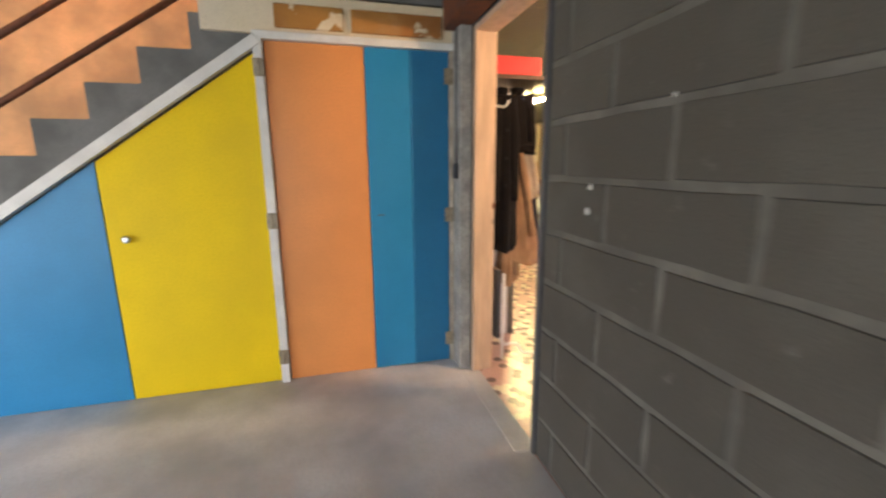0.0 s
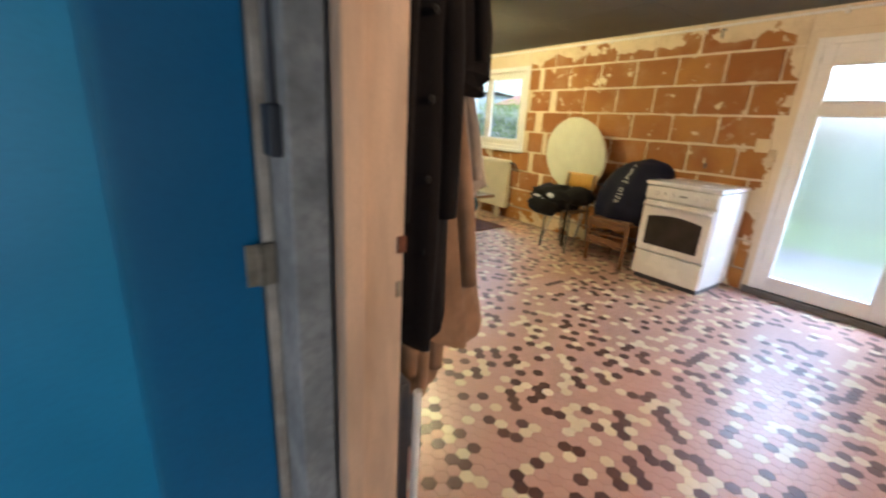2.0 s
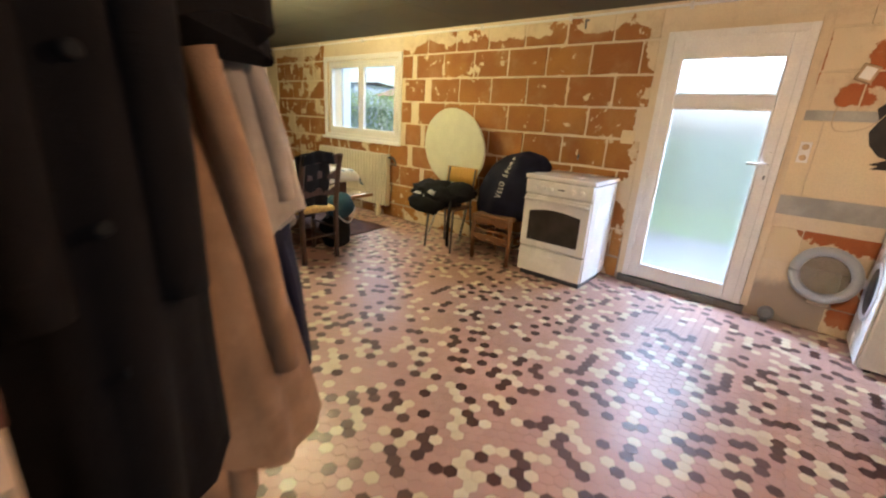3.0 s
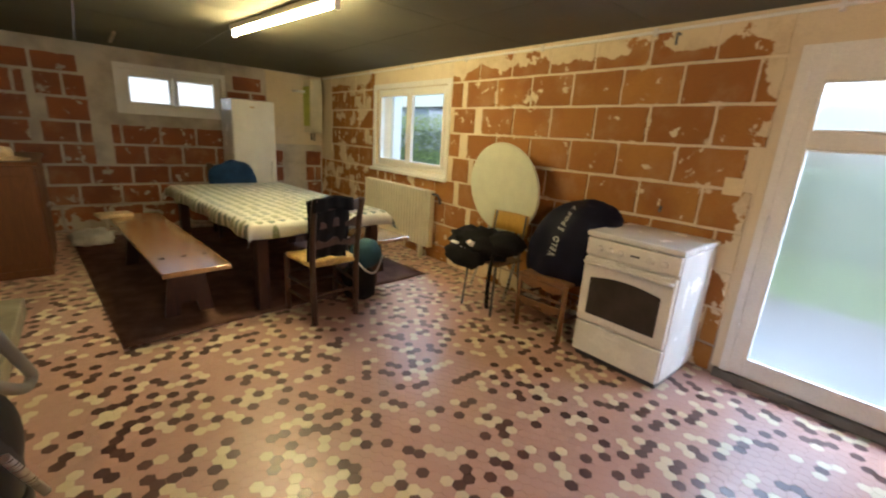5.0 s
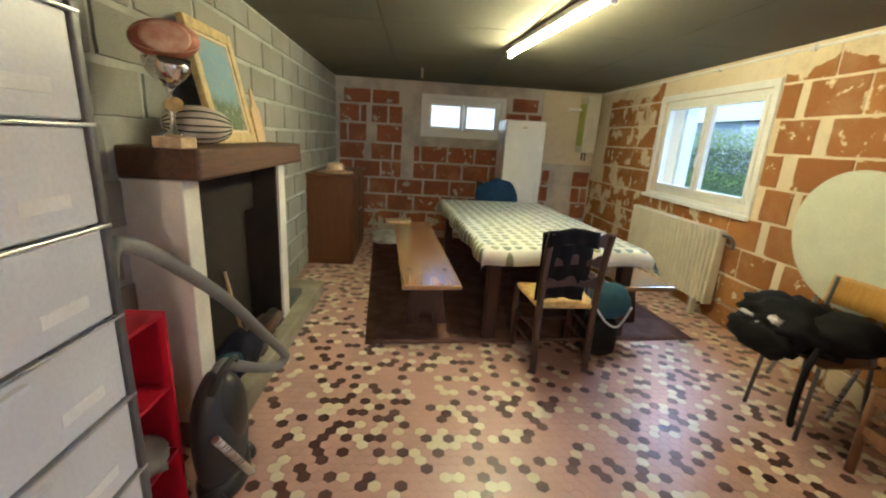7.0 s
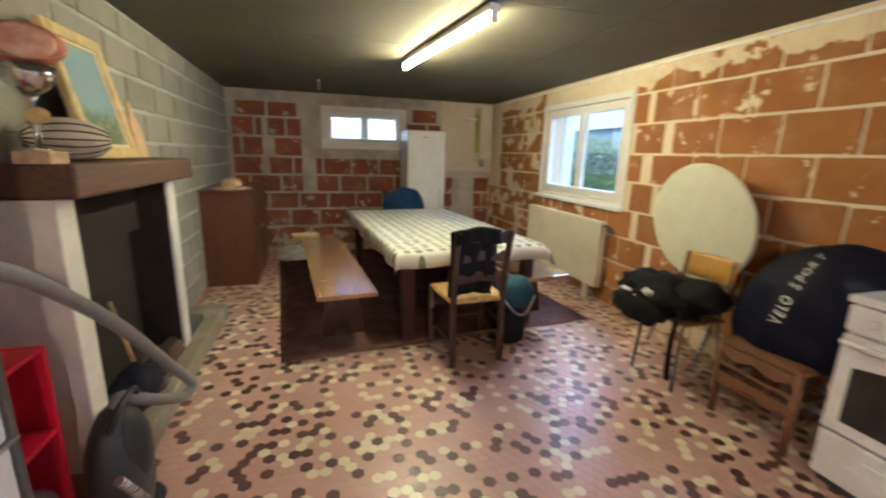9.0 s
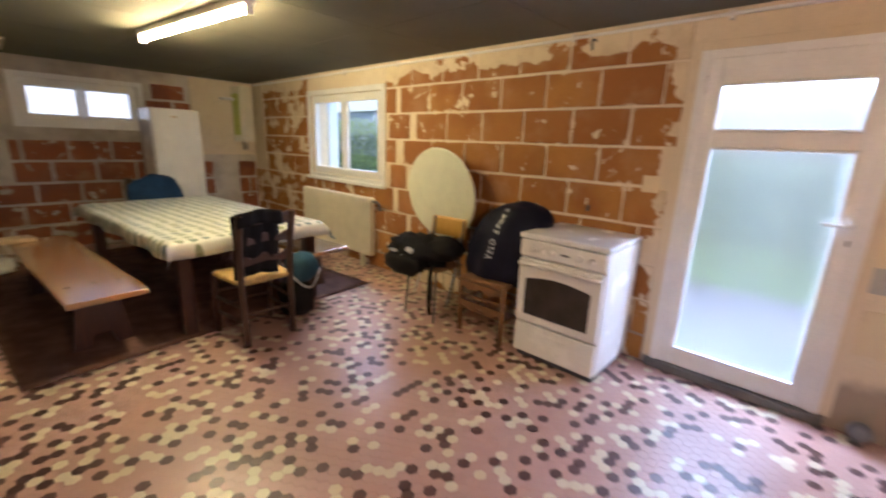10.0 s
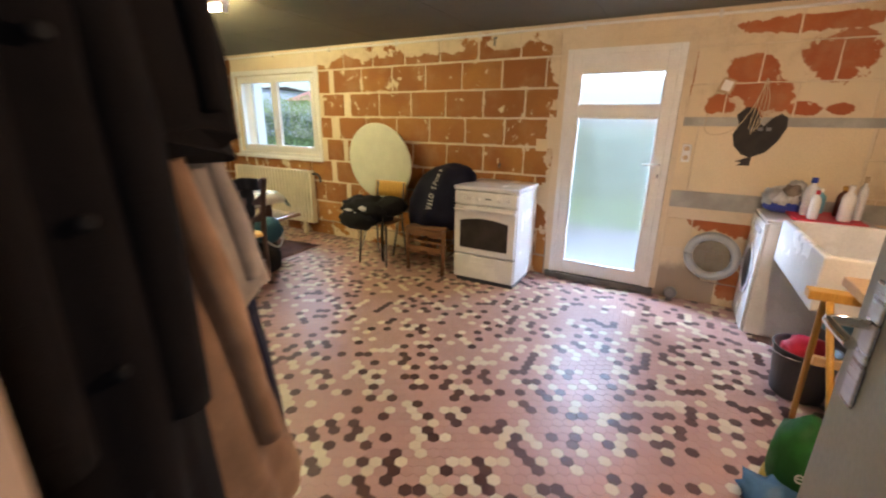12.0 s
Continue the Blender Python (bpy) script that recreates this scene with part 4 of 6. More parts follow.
part("control_panel", span(-0.012, 0.02, 0.004, SW - 0.004, 0.75, 0.865, 0.008), "enamel", stove)
part("oven_door", span(-0.018, 0.018, 0.006, SW - 0.006, 0.285, 0.735, 0.01), "enamel", stove)
wo = []
for k in range(9):
    y = 0.07 + (SW - 0.14) * k / 8
    wo.append((y, 0.60 + 0.03 * math.sin(math.pi * k / 8)))
wb = prism_bm([(0.07, 0.345), (SW - 0.07, 0.345)] + wo[::-1], 0.006, 0.002)
bmesh.ops.transform(wb, matrix=Matrix.Translation((-0.018, 0, 0)) @ Matrix.Rotation(radians(90), 4, "Z"), verts=wb.verts)
part("oven_window", wb, "oven_glass", stove, "dark oven window")
ha = part("oven_handle", tube_bm(smooth_path([(-0.018, 0.03, 0.70), (-0.05, 0.05, 0.705), (-0.058, SW / 2, 0.715), (-0.05, SW - 0.05, 0.705), (-0.018, SW - 0.03, 0.70)], 5), 0.013, 10), "enamel", stove)
part("drawer", span(-0.014, 0.018, 0.006, SW - 0.006, 0.05, 0.272, 0.01), "enamel", stove)
dg = span(-0.020, -0.013, 0.18, SW - 0.18, 0.195, 0.215, 0.006)
part("drawer_grip", dg, "enamel", stove)
part("plinth", span(0.03, 0.5, 0.02, SW - 0.02, 0.0, 0.05), "dark_metal", stove)
for y in (0.09, 0.17, 0.36, 0.43, 0.50):
    kb = lathe_bm([(0.021, 0), (0.020, 0.010), (0.017, 0.024), (0.010, 0.026)], 16)
    bmesh.ops.transform(kb, matrix=Matrix.Translation((-0.012, y, 0.805)) @ Matrix.Rotation(radians(-90), 4, "Y"), verts=kb.verts)
    part("knob", kb, "enamel", stove)
part("mark", span(-0.0135, -0.012, 0.24, 0.30, 0.80, 0.812), "dark_metal", stove)
for y in (0.045, SW - 0.045):
    part("hinge_cap", span(0.50, 0.555, y - 0.03, y + 0.03, 0.865, 0.90, 0.004), "enamel", stove)

# ---- folded round table, leaning upright behind the chairs ----
rt = thing("folding_table", pose(4.89, 4.84, 0), "ivory round folding table with its top tipped upright", "table")
disc = lathe_bm([(0.40, -0.012), (0.415, -0.010), (0.42, 0.0), (0.415, 0.010), (0.40, 0.012)], 56)
bmesh.ops.transform(disc, matrix=Matrix.Translation((0.0, 0, 1.015)) @ Matrix.Rotation(radians(-97), 4, "Y"), verts=disc.verts)
part("tabletop", disc, "disc", rt)
for s in (-1, 1):
    part("leg", tube_bm(smooth_path([(0.05, s * 0.16, 1.0), (0.06, s * 0.20, 0.5), (-0.10 + 0.05 * s, s * 0.26, 0.012)]), 0.013), "steel", rt)
part("brace", tube_bm([(0.06, -0.2, 0.45), (0.06, 0.2, 0.45)], 0.01), "steel", rt)


# ---- chairs ----
def ladder_chair(at, label, wood_name, group="", seat_material="rush", scalloped=False):
    """Rush-seated country chair: shaped slats between turned posts; faces +y."""
    ob = thing("dining_chair", at, label, "chair", group)
    for s in (-1, 1):
        part("leg", tube_bm([(s * 0.20, 0.19, 0.0), (s * 0.205, 0.19, 0.25), (s * 0.205, 0.19, 0.45)], 0.021, 10), wood_name, ob)
        part("back_post", tube_bm(smooth_path([(s * 0.17, -0.19, 0.0), (s * 0.175, -0.18, 0.45), (s * 0.18, -0.21, 0.75), (s * 0.18, -0.25, 0.92)]), 0.022, 10), wood_name, ob)
        part("stretcher", tube_bm([(s * 0.172, -0.185, 0.16), (s * 0.203, 0.19, 0.16)], 0.011), wood_name, ob)
        part("stretcher", tube_bm([(s * 0.172, -0.185, 0.27), (s * 0.203, 0.19, 0.27)], 0.011), wood_name, ob)
    part("stretcher", tube_bm([(-0.2, 0.19, 0.2), (0.2, 0.19, 0.2)], 0.012), wood_name, ob)
    part("stretcher", tube_bm([(-0.2, 0.19, 0.31), (0.2, 0.19, 0.31)], 0.012), wood_name, ob)
    part("stretcher", tube_bm([(-0.17, -0.185, 0.22), (0.17, -0.185, 0.22)], 0.012), wood_name, ob)
    seat = bmesh.new()
    box_bm((0.43, 0.39, 0.040), (0, 0.005, 0.445), 0.018, None, seat)
    for v in seat.verts:
        v.co.x *= 0.90 + 0.10 * (v.co.y + 0.2) / 0.4
    part("seat", seat, seat_material, ob, "woven straw rush seat" if seat_material == "rush" else "worn wooden seat")
    if scalloped:
        for z, y in ((0.395, 0.195), (0.235, 0.195)):
            wave = [(-0.19 + 0.38 * k / 14, -0.022 + 0.014 * math.cos((k / 14 - 0.5) * 12.6)) for k in range(15)]
            rail = prism_bm([(0.19, 0.035), (-0.19, 0.035)] + wave, 0.016, 0.002)
            bmesh.ops.translate(rail, vec=(0, y, z), verts=rail.verts)
            part("scalloped_rail", rail, wood_name, ob)
    for z, yb in ((0.60, -0.195), (0.74, -0.21), (0.87, -0.238)):
        n, hi = 13, 0.045 if z < 0.85 else 0.055
        pts = [(-0.17 + 0.34 * k / (n - 1), hi + 0.018 * math.cos((k / (n - 1) - 0.5) * 12.6)) for k in range(n)]
        sl = prism_bm([(-0.17, -0.02)] + [(0.0, 0.002)] + [(0.17, -0.02)] + pts[::-1], 0.016, 0.002)
        bmesh.ops.translate(sl, vec=(0, yb, z - 0.02), verts=sl.verts)
        part("slat", sl, wood_name, ob)
    return ob


ladder_chair(pose(3.335, 5.285, 0, 0, 0, 3) @ Matrix.Diagonal((1.05, 1.05, 1.05, 1)), "dark-stained ladder-back chair with a yellow rush seat at the table", "wood_dark")
ladder_chair(pose(3.38, 8.22, 0, 0, 0, 182), "dark ladder-back chair at the table's far end", "wood_dark")
ladder_chair(pose(4.715, 4.03, 0, 0, 0, 90), "brown wooden chair with a scalloped front rail beside the stove", "wood_mid", "", "wood_mid", True)

sc = thing("school_chair", pose(4.60, 4.62, 0, 0, 0, 92), "steel-tube chair with a yellow plywood backrest", "chair")
for s in (-1, 1):
    part("leg", tube_bm([(s * 0.17, 0.17, 0.0), (s * 0.155, 0.14, 0.43)], 0.011), "dark_metal", sc)
    part("back_tube", tube_bm(smooth_path([(s * 0.19, -0.20, 0.0), (s * 0.165, -0.15, 0.43), (s * 0.165, -0.17, 0.62), (s * 0.165, -0.20, 0.83)]), 0.011), "dark_metal", sc)
part("seat", box_bm((0.36, 0.34, 0.014), (0, -0.02, 0.44), 0.006), "wood_mid", sc)
rows = [[(-0.19 + 0.38 * i / 8, -0.185 - 0.022 * (1 - ((i - 4) / 4) ** 2) - (z - 0.68) * 0.12, z) for i in range(9)] for z in (0.67, 0.74, 0.81, 0.835)]
part("backrest", sheet_bm(rows, 0.01), "wood_yellow", sc, "varnished yellow plywood backrest")

bag = thing("bag", pose(4.53, 4.70, 0.45), "black sports bag slumped on the chair seat", "bag")
part("bag_body", blob_bm((0.44, 0.56, 0.30), (-0.01, 0.03, 0.10), 0.30, 2.6, 4, 0.40, 4), "bag_black", bag)
part("drooping_end", blob_bm((0.12, 0.46, 0.20), (-0.20, 0.02, 0.035), 0.25, 2.8, 6), "bag_black", bag)
part("hanging_strap", tube_bm(smooth_path([(-0.10, -0.24, 0.10), (-0.17, -0.27, -0.05), (-0.16, -0.26, -0.28), (-0.14, -0.25, -0.36)]), 0.016, 8), "bag_black", bag)
part("flap", blob_bm((0.30, 0.35, 0.20), (0.05, -0.22, 0.16), 0.3, 3, 7), "bag_black", bag)
for i, (y, z) in enumerate(((0.10, 0.20), (0.02, 0.165), (-0.06, 0.22))):
    part("white_patch", blob_bm((0.03, 0.085, 0.022 + 0.012 * i), (-0.232 + 0.016 * i, y, z - 0.06), 0.9, 2.2, i), "white_ink", bag)

# Navy garment cover slung over the chair by the stove
gc = thing("garment_bag", pose(4.72, 4.03, 0.44), "navy nylon garment bag slung over the chair back", "garment bag")
gb_ = blob_bm((0.36, 0.72, 0.76), (0, 0, 0.25), 0.10, 1.9, 5, 0.30, 4)
for v in gb_.verts:
    k = max(0.0, v.co.z)
    v.co.y -= 0.18 * k * k + 0.14 * k
    v.co.x += 0.16 * k
    f = 0.010 * math.sin(v.co.y * 26 + v.co.z * 9) + 0.006 * math.sin(v.co.y * 11 - v.co.z * 31)
    v.co.x -= f
part("cover", gb_, "navy", gc)
for i, ch in enumerate("VELO SPORT"):
    k = 0.21 + 0.038 * i
    y = -0.02 - 0.16 * (k - 0.21)
    hit, co, nrm, _ = bpy.data.objects[gc.children[0].name].ray_cast(Vector((-1, y, k)), Vector((1, 0, 0)))
    if hit and ch != " ":
        out = nrm.normalized()
        wv = Vector((0.0, -0.16, 1.0))
        wv = (wv - out * wv.dot(out)).normalized()
        rs_ = out.cross(wv)
        mm = Matrix.Translation(co + out * 0.004) @ Matrix((wv, rs_, out)).transposed().to_4x4()
        lettering(ch, 0.074, "white_ink", gc, mm @ Matrix.Diagonal((0.74, 1.15, 1, 1)), "letter", "white printed letter")

# ---- dining table, benches, rug ----
rug_m = pose(2.02, 5.37, 0.002, 0, 0, 5.0)
rug = thing("rug", rug_m, "dark brown worn rug under the table", "rug")
rows = []
for j in range(40):
    rows.append([(2.62 * i / 30, 3.30 * j / 39 + 0.01 * noise.noise(Vector((i * 0.4, j * 0.3, 0))), 0.006 + 0.004 * noise.noise(Vector((i * 0.3, j * 0.3, 4)))) for i in range(31)])
part("rug_sheet", sheet_bm(rows, 0.006), "rug", rug)

TM = pose(3.37, 6.655, 0, 0, 0, 5.0)
TW, TL, TH = 1.25, 2.32, 0.735
table = thing("dining_table", TM, "large dark red-brown wooden dining table", "table")
part("tabletop", span(-TW / 2 + 0.01, TW / 2 - 0.01, -TL / 2 + 0.01, TL / 2 - 0.01, TH - 0.04, TH - 0.004, 0.006), "wood_table", table)
for sx in (-1, 1):
    for sy in (-1, 1):
        x, y = sx * (TW / 2 - 0.10), sy * (TL / 2 - 0.10)
        part("leg", span(x - 0.045, x + 0.045, y - 0.045, y + 0.045, 0.008, TH - 0.04, 0.008), "wood_table", table)
for sx in (-1, 1):
    part("apron", span(sx * (TW / 2 - 0.10) - 0.012, sx * (TW / 2 - 0.10) + 0.012, -TL / 2 + 0.15, TL / 2 - 0.15, TH - 0.15, TH - 0.042), "wood_table", table)
for sy in (-1, 1):
    part("apron", span(-TW / 2 + 0.15, TW / 2 - 0.15, sy * (TL / 2 - 0.10) - 0.012, sy * (TL / 2 - 0.10) + 0.012, TH - 0.15, TH - 0.042), "wood_table", table)

cl = thing("tablecloth", TM, "white oilcloth with blue-green dots over the table", "tablecloth")
rows = []
nx, ny, drop = 34, 54, 0.13
for j in range(ny + 1):
    row = []
    for i in range(nx + 1):
        u, v = -TW / 2 - drop + (TW + 2 * drop) * i / nx, -TL / 2 - drop + (TL + 2 * drop) * j / ny
        ox, oy = max(0, abs(u) - TW / 2), max(0, abs(v) - TL / 2)
        d = math.hypot(ox, oy) if ox and oy else ox + oy
        fold = 0.018 * math.sin((v if ox > oy else u) * 11) * min(1, d / drop)
        corner = min(ox, oy) * 0.55
        x = math.copysign(min(abs(u), TW / 2 + 0.006) + (0.02 * min(1, ox / 0.05) + fold + corner * 0.5 if ox else 0), u)
        y = math.copysign(min(abs(v), TL / 2 + 0.006) + (0.02 * min(1, oy / 0.05) + fold + corner * 0.5 if oy else 0), v)
        row.append((x, y, TH + 0.004 - max(0, d - 0.012)))
    rows.append(row)
part("cloth_sheet", sheet_bm(rows, 0.002), "oilcloth", cl)


def bench(at, label):
    ob = thing("bench", at, label, "bench", "benches along the table")
    part("seat", span(-0.215, 0.215, -1.13, 1.13, 0.425, 0.462, 0.006), "wood_bench", ob, "varnished plank seat")
    for y in (-0.78, 0.78):
        tr = prism_bm([(-0.17, 0.0), (-0.07, 0.0), (-0.05, 0.10), (0.05, 0.10), (0.07, 0.0), (0.17, 0.0), (0.11, 0.42), (-0.11, 0.42)], 0.035, 0.003)
        bmesh.ops.translate(tr, vec=(0, y - 0.017, 0.006), verts=tr.verts)
        part("trestle", tr, "wood_table", ob)
    part("stretcher", span(-0.02, 0.02, -0.78, 0.78, 0.17, 0.24, 0.004), "wood_table", ob)
    # Raised black discs stand in for the shade in the grip holes
    for x in (-0.14, 0.0, 0.14):
        for y in (-0.76, 0.68):
            part("plug", lathe_bm([(0.020, 0.4615), (0.020, 0.4635), (0.013, 0.4640)], 12, (x, y, 0)), "black", ob)
    return ob


bench(pose(2.39, 6.53, 0, 0, 0, 4.8), "long wooden bench with a shiny varnished seat")
bench(pose(4.05, 6.66, 0, 0, 0, 5.0), "long wooden bench on the window side of the table")
cw = thing("cardboard", pose(2.15, 7.55, 0.463, 0, 0, 12), "small brown cardboard tray on the bench end", "tray")
part("tray", span(-0.16, 0.12, -0.10, 0.10, 0, 0.035, 0.006), "straw", cw)

# Dark jacket on the near chair, bags beside it
jk = thing("jacket", pose(3.335, 5.285, 0, 0, 0, 3) @ Matrix.Diagonal((1.05, 1.05, 1.05, 1)), "black jacket hung over the chair back", "jacket")
rows = []
for i in range(15):
    t = i / 14
    y, z = (-0.275, 0.86 + 0.10 * t / 0.3) if t < 0.3 else (-0.17 + 0.02 * math.sin(t * 8), 0.96 - 0.46 * (t - 0.3) / 0.7)
    rows.append([(-0.18 + 0.30 * k / 10 - 0.02, y + 0.012 * math.sin(k * 1.9 + t * 3), z - 0.05 * abs(k / 10 - 0.5)) for k in range(11)])
part("jacket_shell", sheet_bm(rows, 0.02), "bag_black", jk)
tb = thing("cool_bag", pose(3.74, 5.33, 0), "teal bag with a white cord beside the chair", "bag")
part("bag_body", blob_bm((0.30, 0.24, 0.27), (0, 0, 0.42), 0.14, 1.8, 2), "teal", tb)
part("cord", tube_bm(smooth_path([(-0.14, -0.06, 0.42), (-0.06, -0.13, 0.31), (0.03, -0.13, 0.29), (0.14, -0.06, 0.40)]), 0.008), "white_cloth", tb, "white cord")
part("lower_bag", blob_bm((0.30, 0.30, 0.36), (-0.05, 0.02, 0.17), 0.16, 2, 5, 0.12), "bag_black", tb, "black rucksack below it")
part("strap", tube_bm(smooth_path([(-0.14, 0, 0.32), (-0.20, -0.02, 0.6), (-0.19, -0.02, 0.86), (-0.15, 0.03, 0.90)]), 0.012), "grey_plastic", tb)
bj = thing("blue_jacket", pose(3.42, 8.18, 0), "blue jacket heaped over the far chair back", "jacket")
part("jacket_shell", blob_bm((0.58, 0.26, 0.62), (0, 0.05, 0.68), 0.14, 2.0, 3), "blue_jacket", bj)
wbg = thing("plastic_bag", pose(1.93, 8.35, 0), "crumpled white plastic bag on the floor", "bag")
part("film", blob_bm((0.40, 0.34, 0.22), (0, 0, 0.08), 0.4, 2.6, 8, 0.3), "white_cloth", wbg)

# ---- sideboard by the block wall ----
cab = thing("sideboard", pose(1.11, 7.28, 0, 0, 0, 1.1), "dark red-brown wooden sideboard by the block wall", "cabinet")
part("body", span(0.0, 0.515, 0.0, 1.16, 0.06, 0.985, 0.006), "wood_red", cab)
part("top", span(-0.01, 0.55, -0.02, 1.18, 0.987, 1.02, 0.01), "wood_red", cab)
part("plinth", span(0.0, 0.525, -0.008, 1.168, 0.0, 0.07, 0.004), "wood_red", cab)
for y in (0.02, 0.60):
    dr = part("door", span(0.517, 0.53, y, y + 0.54, 0.09, 0.96, 0.006), "wood_red", cab)
    part("handle", lathe_bm([(0.008, 0.0), (0.014, 0.02), (0.006, 0.026)], 12, (0.545, y + (0.48 if y < 0.1 else 0.06), 0.55)), "steel", dr)
part("side_panel", span(0.07, 0.47, -0.005, 0.001, 0.14, 0.90, 0.003), "wood_red", cab)
ht = thing("straw_hat", pose(1.40, 7.55, 1.02), "pale straw hat and cloth lying on the sideboard", "hat")
part("brim", lathe_bm([(0.20, 0.0), (0.205, 0.008), (0.14, 0.02), (0.10, 0.03)], 28), "straw", ht)
part("crown", lathe_bm([(0.10, 0.025), (0.098, 0.07), (0.08, 0.10), (0.03, 0.11)], 24), "straw", ht)

# ---- fridge and boiler ----
fr_ = thing("fridge", pose(3.80, 8.47, 0), "tall white fridge-freezer in the corner", "fridge")
part("body", span(-0.275, 0.275, 0.045, 0.60, 0.02, 1.77, 0.01), "enamel", fr_)
for z0, z1 in ((0.06, 0.60), (0.615, 1.765)):
    part("fridge_door", span(-0.275, 0.275, 0.0, 0.04, z0, z1, 0.012), "enamel", fr_)
part("handle", span(0.20, 0.225, -0.03, 0.0, 0.66, 0.95, 0.006), "enamel", fr_)
part("badge", span(-0.05, 0.01, -0.003, 0.001, 1.66, 1.68), "straw", fr_)
part("plinth", span(-0.26, 0.26, 0.03, 0.58, 0, 0.05), "dark_metal", fr_)
bo = thing("boiler", pose(4.83, 9.02, 1.38), "narrow cream wall boiler with a yellow-green flank", "boiler")
part("casing", span(-0.06, 0.13, -0.16, 0.155, 0, 0.80, 0.01), "radiator", bo)
part("flank", span(-0.068, -0.062, -0.12, 0.12, 0.10, 0.70, 0.002), "boiler_green", bo, "yellow-green side plate")
for y in (-0.06, 0.06):
    part("pipe", tube_bm([(0.03, y, 0.0), (0.03, y, -0.12)], 0.012), "dark_metal", bo)
part("flue", tube_bm(smooth_path([(-0.06, 0.05, 0.62), (-0.18, 0.08, 0.62), (-0.22, 0.155, 0.62)]), 0.02), "pvc", bo)
gp = solo("plaster_panel_north", span(4.20, 5.085, NORTH - 0.012, NORTH, 1.18, 2.25, 0.004), "plaster_plain", "smooth beige plastered corner patch", "wall", kind="structure")
solo("plaster_panel_east", span(EAST - 0.012, EAST, 8.78, NORTH - 0.013, 1.12, 2.25, 0.004), "plaster_plain", "smooth beige plastered corner patch", "wall", kind="structure")

# ---- fireplace on the block wall ----
fp = thing("fireplace", pose(1.20, 4.36, 0), "open fireplace with white piers and a wooden mantel", "fireplace")
part("mantel_beam", span(-0.03, 0.30, 0.0, 1.42, 1.245, 1.37, 0.014), "mantel", fp, "smoke-darkened wooden mantel beam")
for y0, nm in ((0.02, 1), (1.16, 2)):
    part("pier", span(-0.03, 0.225, y0 - 0.02, y0 + 0.105, 0.13, 1.243, 0.006), "white_paint", fp)
part("firebox_back", span(-0.03, 0.0, 0.131, 1.138, 0.13, 1.243), "soot", fp)
part("firebox_lining", span(0.001, 0.21, 0.127, 0.16, 0.13, 1.243), "soot", fp)
part("firebox_lining", span(0.001, 0.21, 1.118, 1.138, 0.13, 1.243), "soot", fp)
part("hood", span(0.02, 0.06, 0.162, 1.116, 0.95, 1.243), "soot", fp)
part("hearth_slab", span(-0.03, 0.315, 0.0, 2.0, 0.0, 0.128, 0.012), "hearth", fp, "worn stone hearth slab")
part("poker", tube_bm([(0.10, 0.75, 0.13), (0.02, 0.72, 0.62)], 0.010), "wood_pine", fp, "pale stick leaning in the fireplace")
lg = thing("log", pose(1.33, 5.25, 0.175), "charred logs lying on the hearth", "firewood")
part("log_bar", tube_bm([(0, -0.3, 0), (0.03, 0.3, 0.01)], 0.045, 9), "soot", lg)
part("log_bar", tube_bm([(0.08, -0.2, -0.005), (0.05, 0.35, 0)], 0.035, 9), "mantel", lg)
rg = thing("rags", pose(1.36, 4.85, 0.128), "dark blue rags heaped on the hearth", "rags")
part("rag", blob_bm((0.22, 0.50, 0.20), (0, 0, 0.07), 0.4, 2.8, 3, 0.35), "navy", rg)
part("rag", blob_bm((0.18, 0.20, 0.10), (0.02, -0.2, 0.12), 0.4, 3, 5), "teal", rg)
ash = thing("ash_heap", pose(1.32, 5.05, 0.128), "grey-brown ash and charred scraps on the hearth", "ash", kind="stuff")
part("ash_bed", blob_bm((0.26, 0.85, 0.10), (0, 0, 0.02), 0.45, 3.4, 9, 0.55, 4), "ash", ash)
fd = thing("fire_dog", pose(1.36, 5.85, 0.128), "old black fire tools on the hearth end", "fire tools")
part("bar", span(-0.05, 0.05, -0.16, 0.16, 0.0, 0.05, 0.008), "dark_metal", fd)
part("tool", tube_bm([(-0.06, 0.05, 0.03), (-0.13, 0.07, 0.55)], 0.009), "dark_metal", fd)
part("tool", tube_bm([(-0.06, -0.02, 0.03), (-0.13, -0.05, 0.48)], 0.008), "dark_metal", fd)

# On the mantel: trophy, rugby ball, framed landscape, wall basket, board
MZ = 1.37
tp = thing("trophy", pose(1.40, 4.385, MZ) @ Matrix.Diagonal((0.9, 0.9, 0.765, 1)), "silver cup trophy on a pale marble base", "trophy")
part("base", span(-0.06, 0.06, -0.065, 0.065, 0, 0.055, 0.004), "straw", tp)
part("stem", lathe_bm([(0.035, 0.055), (0.035, 0.07), (0.013, 0.09), (0.011, 0.15), (0.02, 0.18), (0.011, 0.21), (0.010, 0.27), (0.025, 0.30)], 18), "chrome", tp)
part("cup", lathe_bm([(0.025, 0.30), (0.06, 0.33), (0.082, 0.37), (0.088, 0.42), (0.082, 0.42), (0.055, 0.35), (0.01, 0.32)], 24), "chrome", tp)
md = lathe_bm([(0.037, -0.007), (0.037, 0.007)], 18)
bmesh.ops.transform(md, matrix=Matrix.Translation((0.02, -0.014, 0.21)) @ Matrix.Rotation(radians(70), 4, "X"), verts=md.verts)
part("medallion", md, "gold", tp)


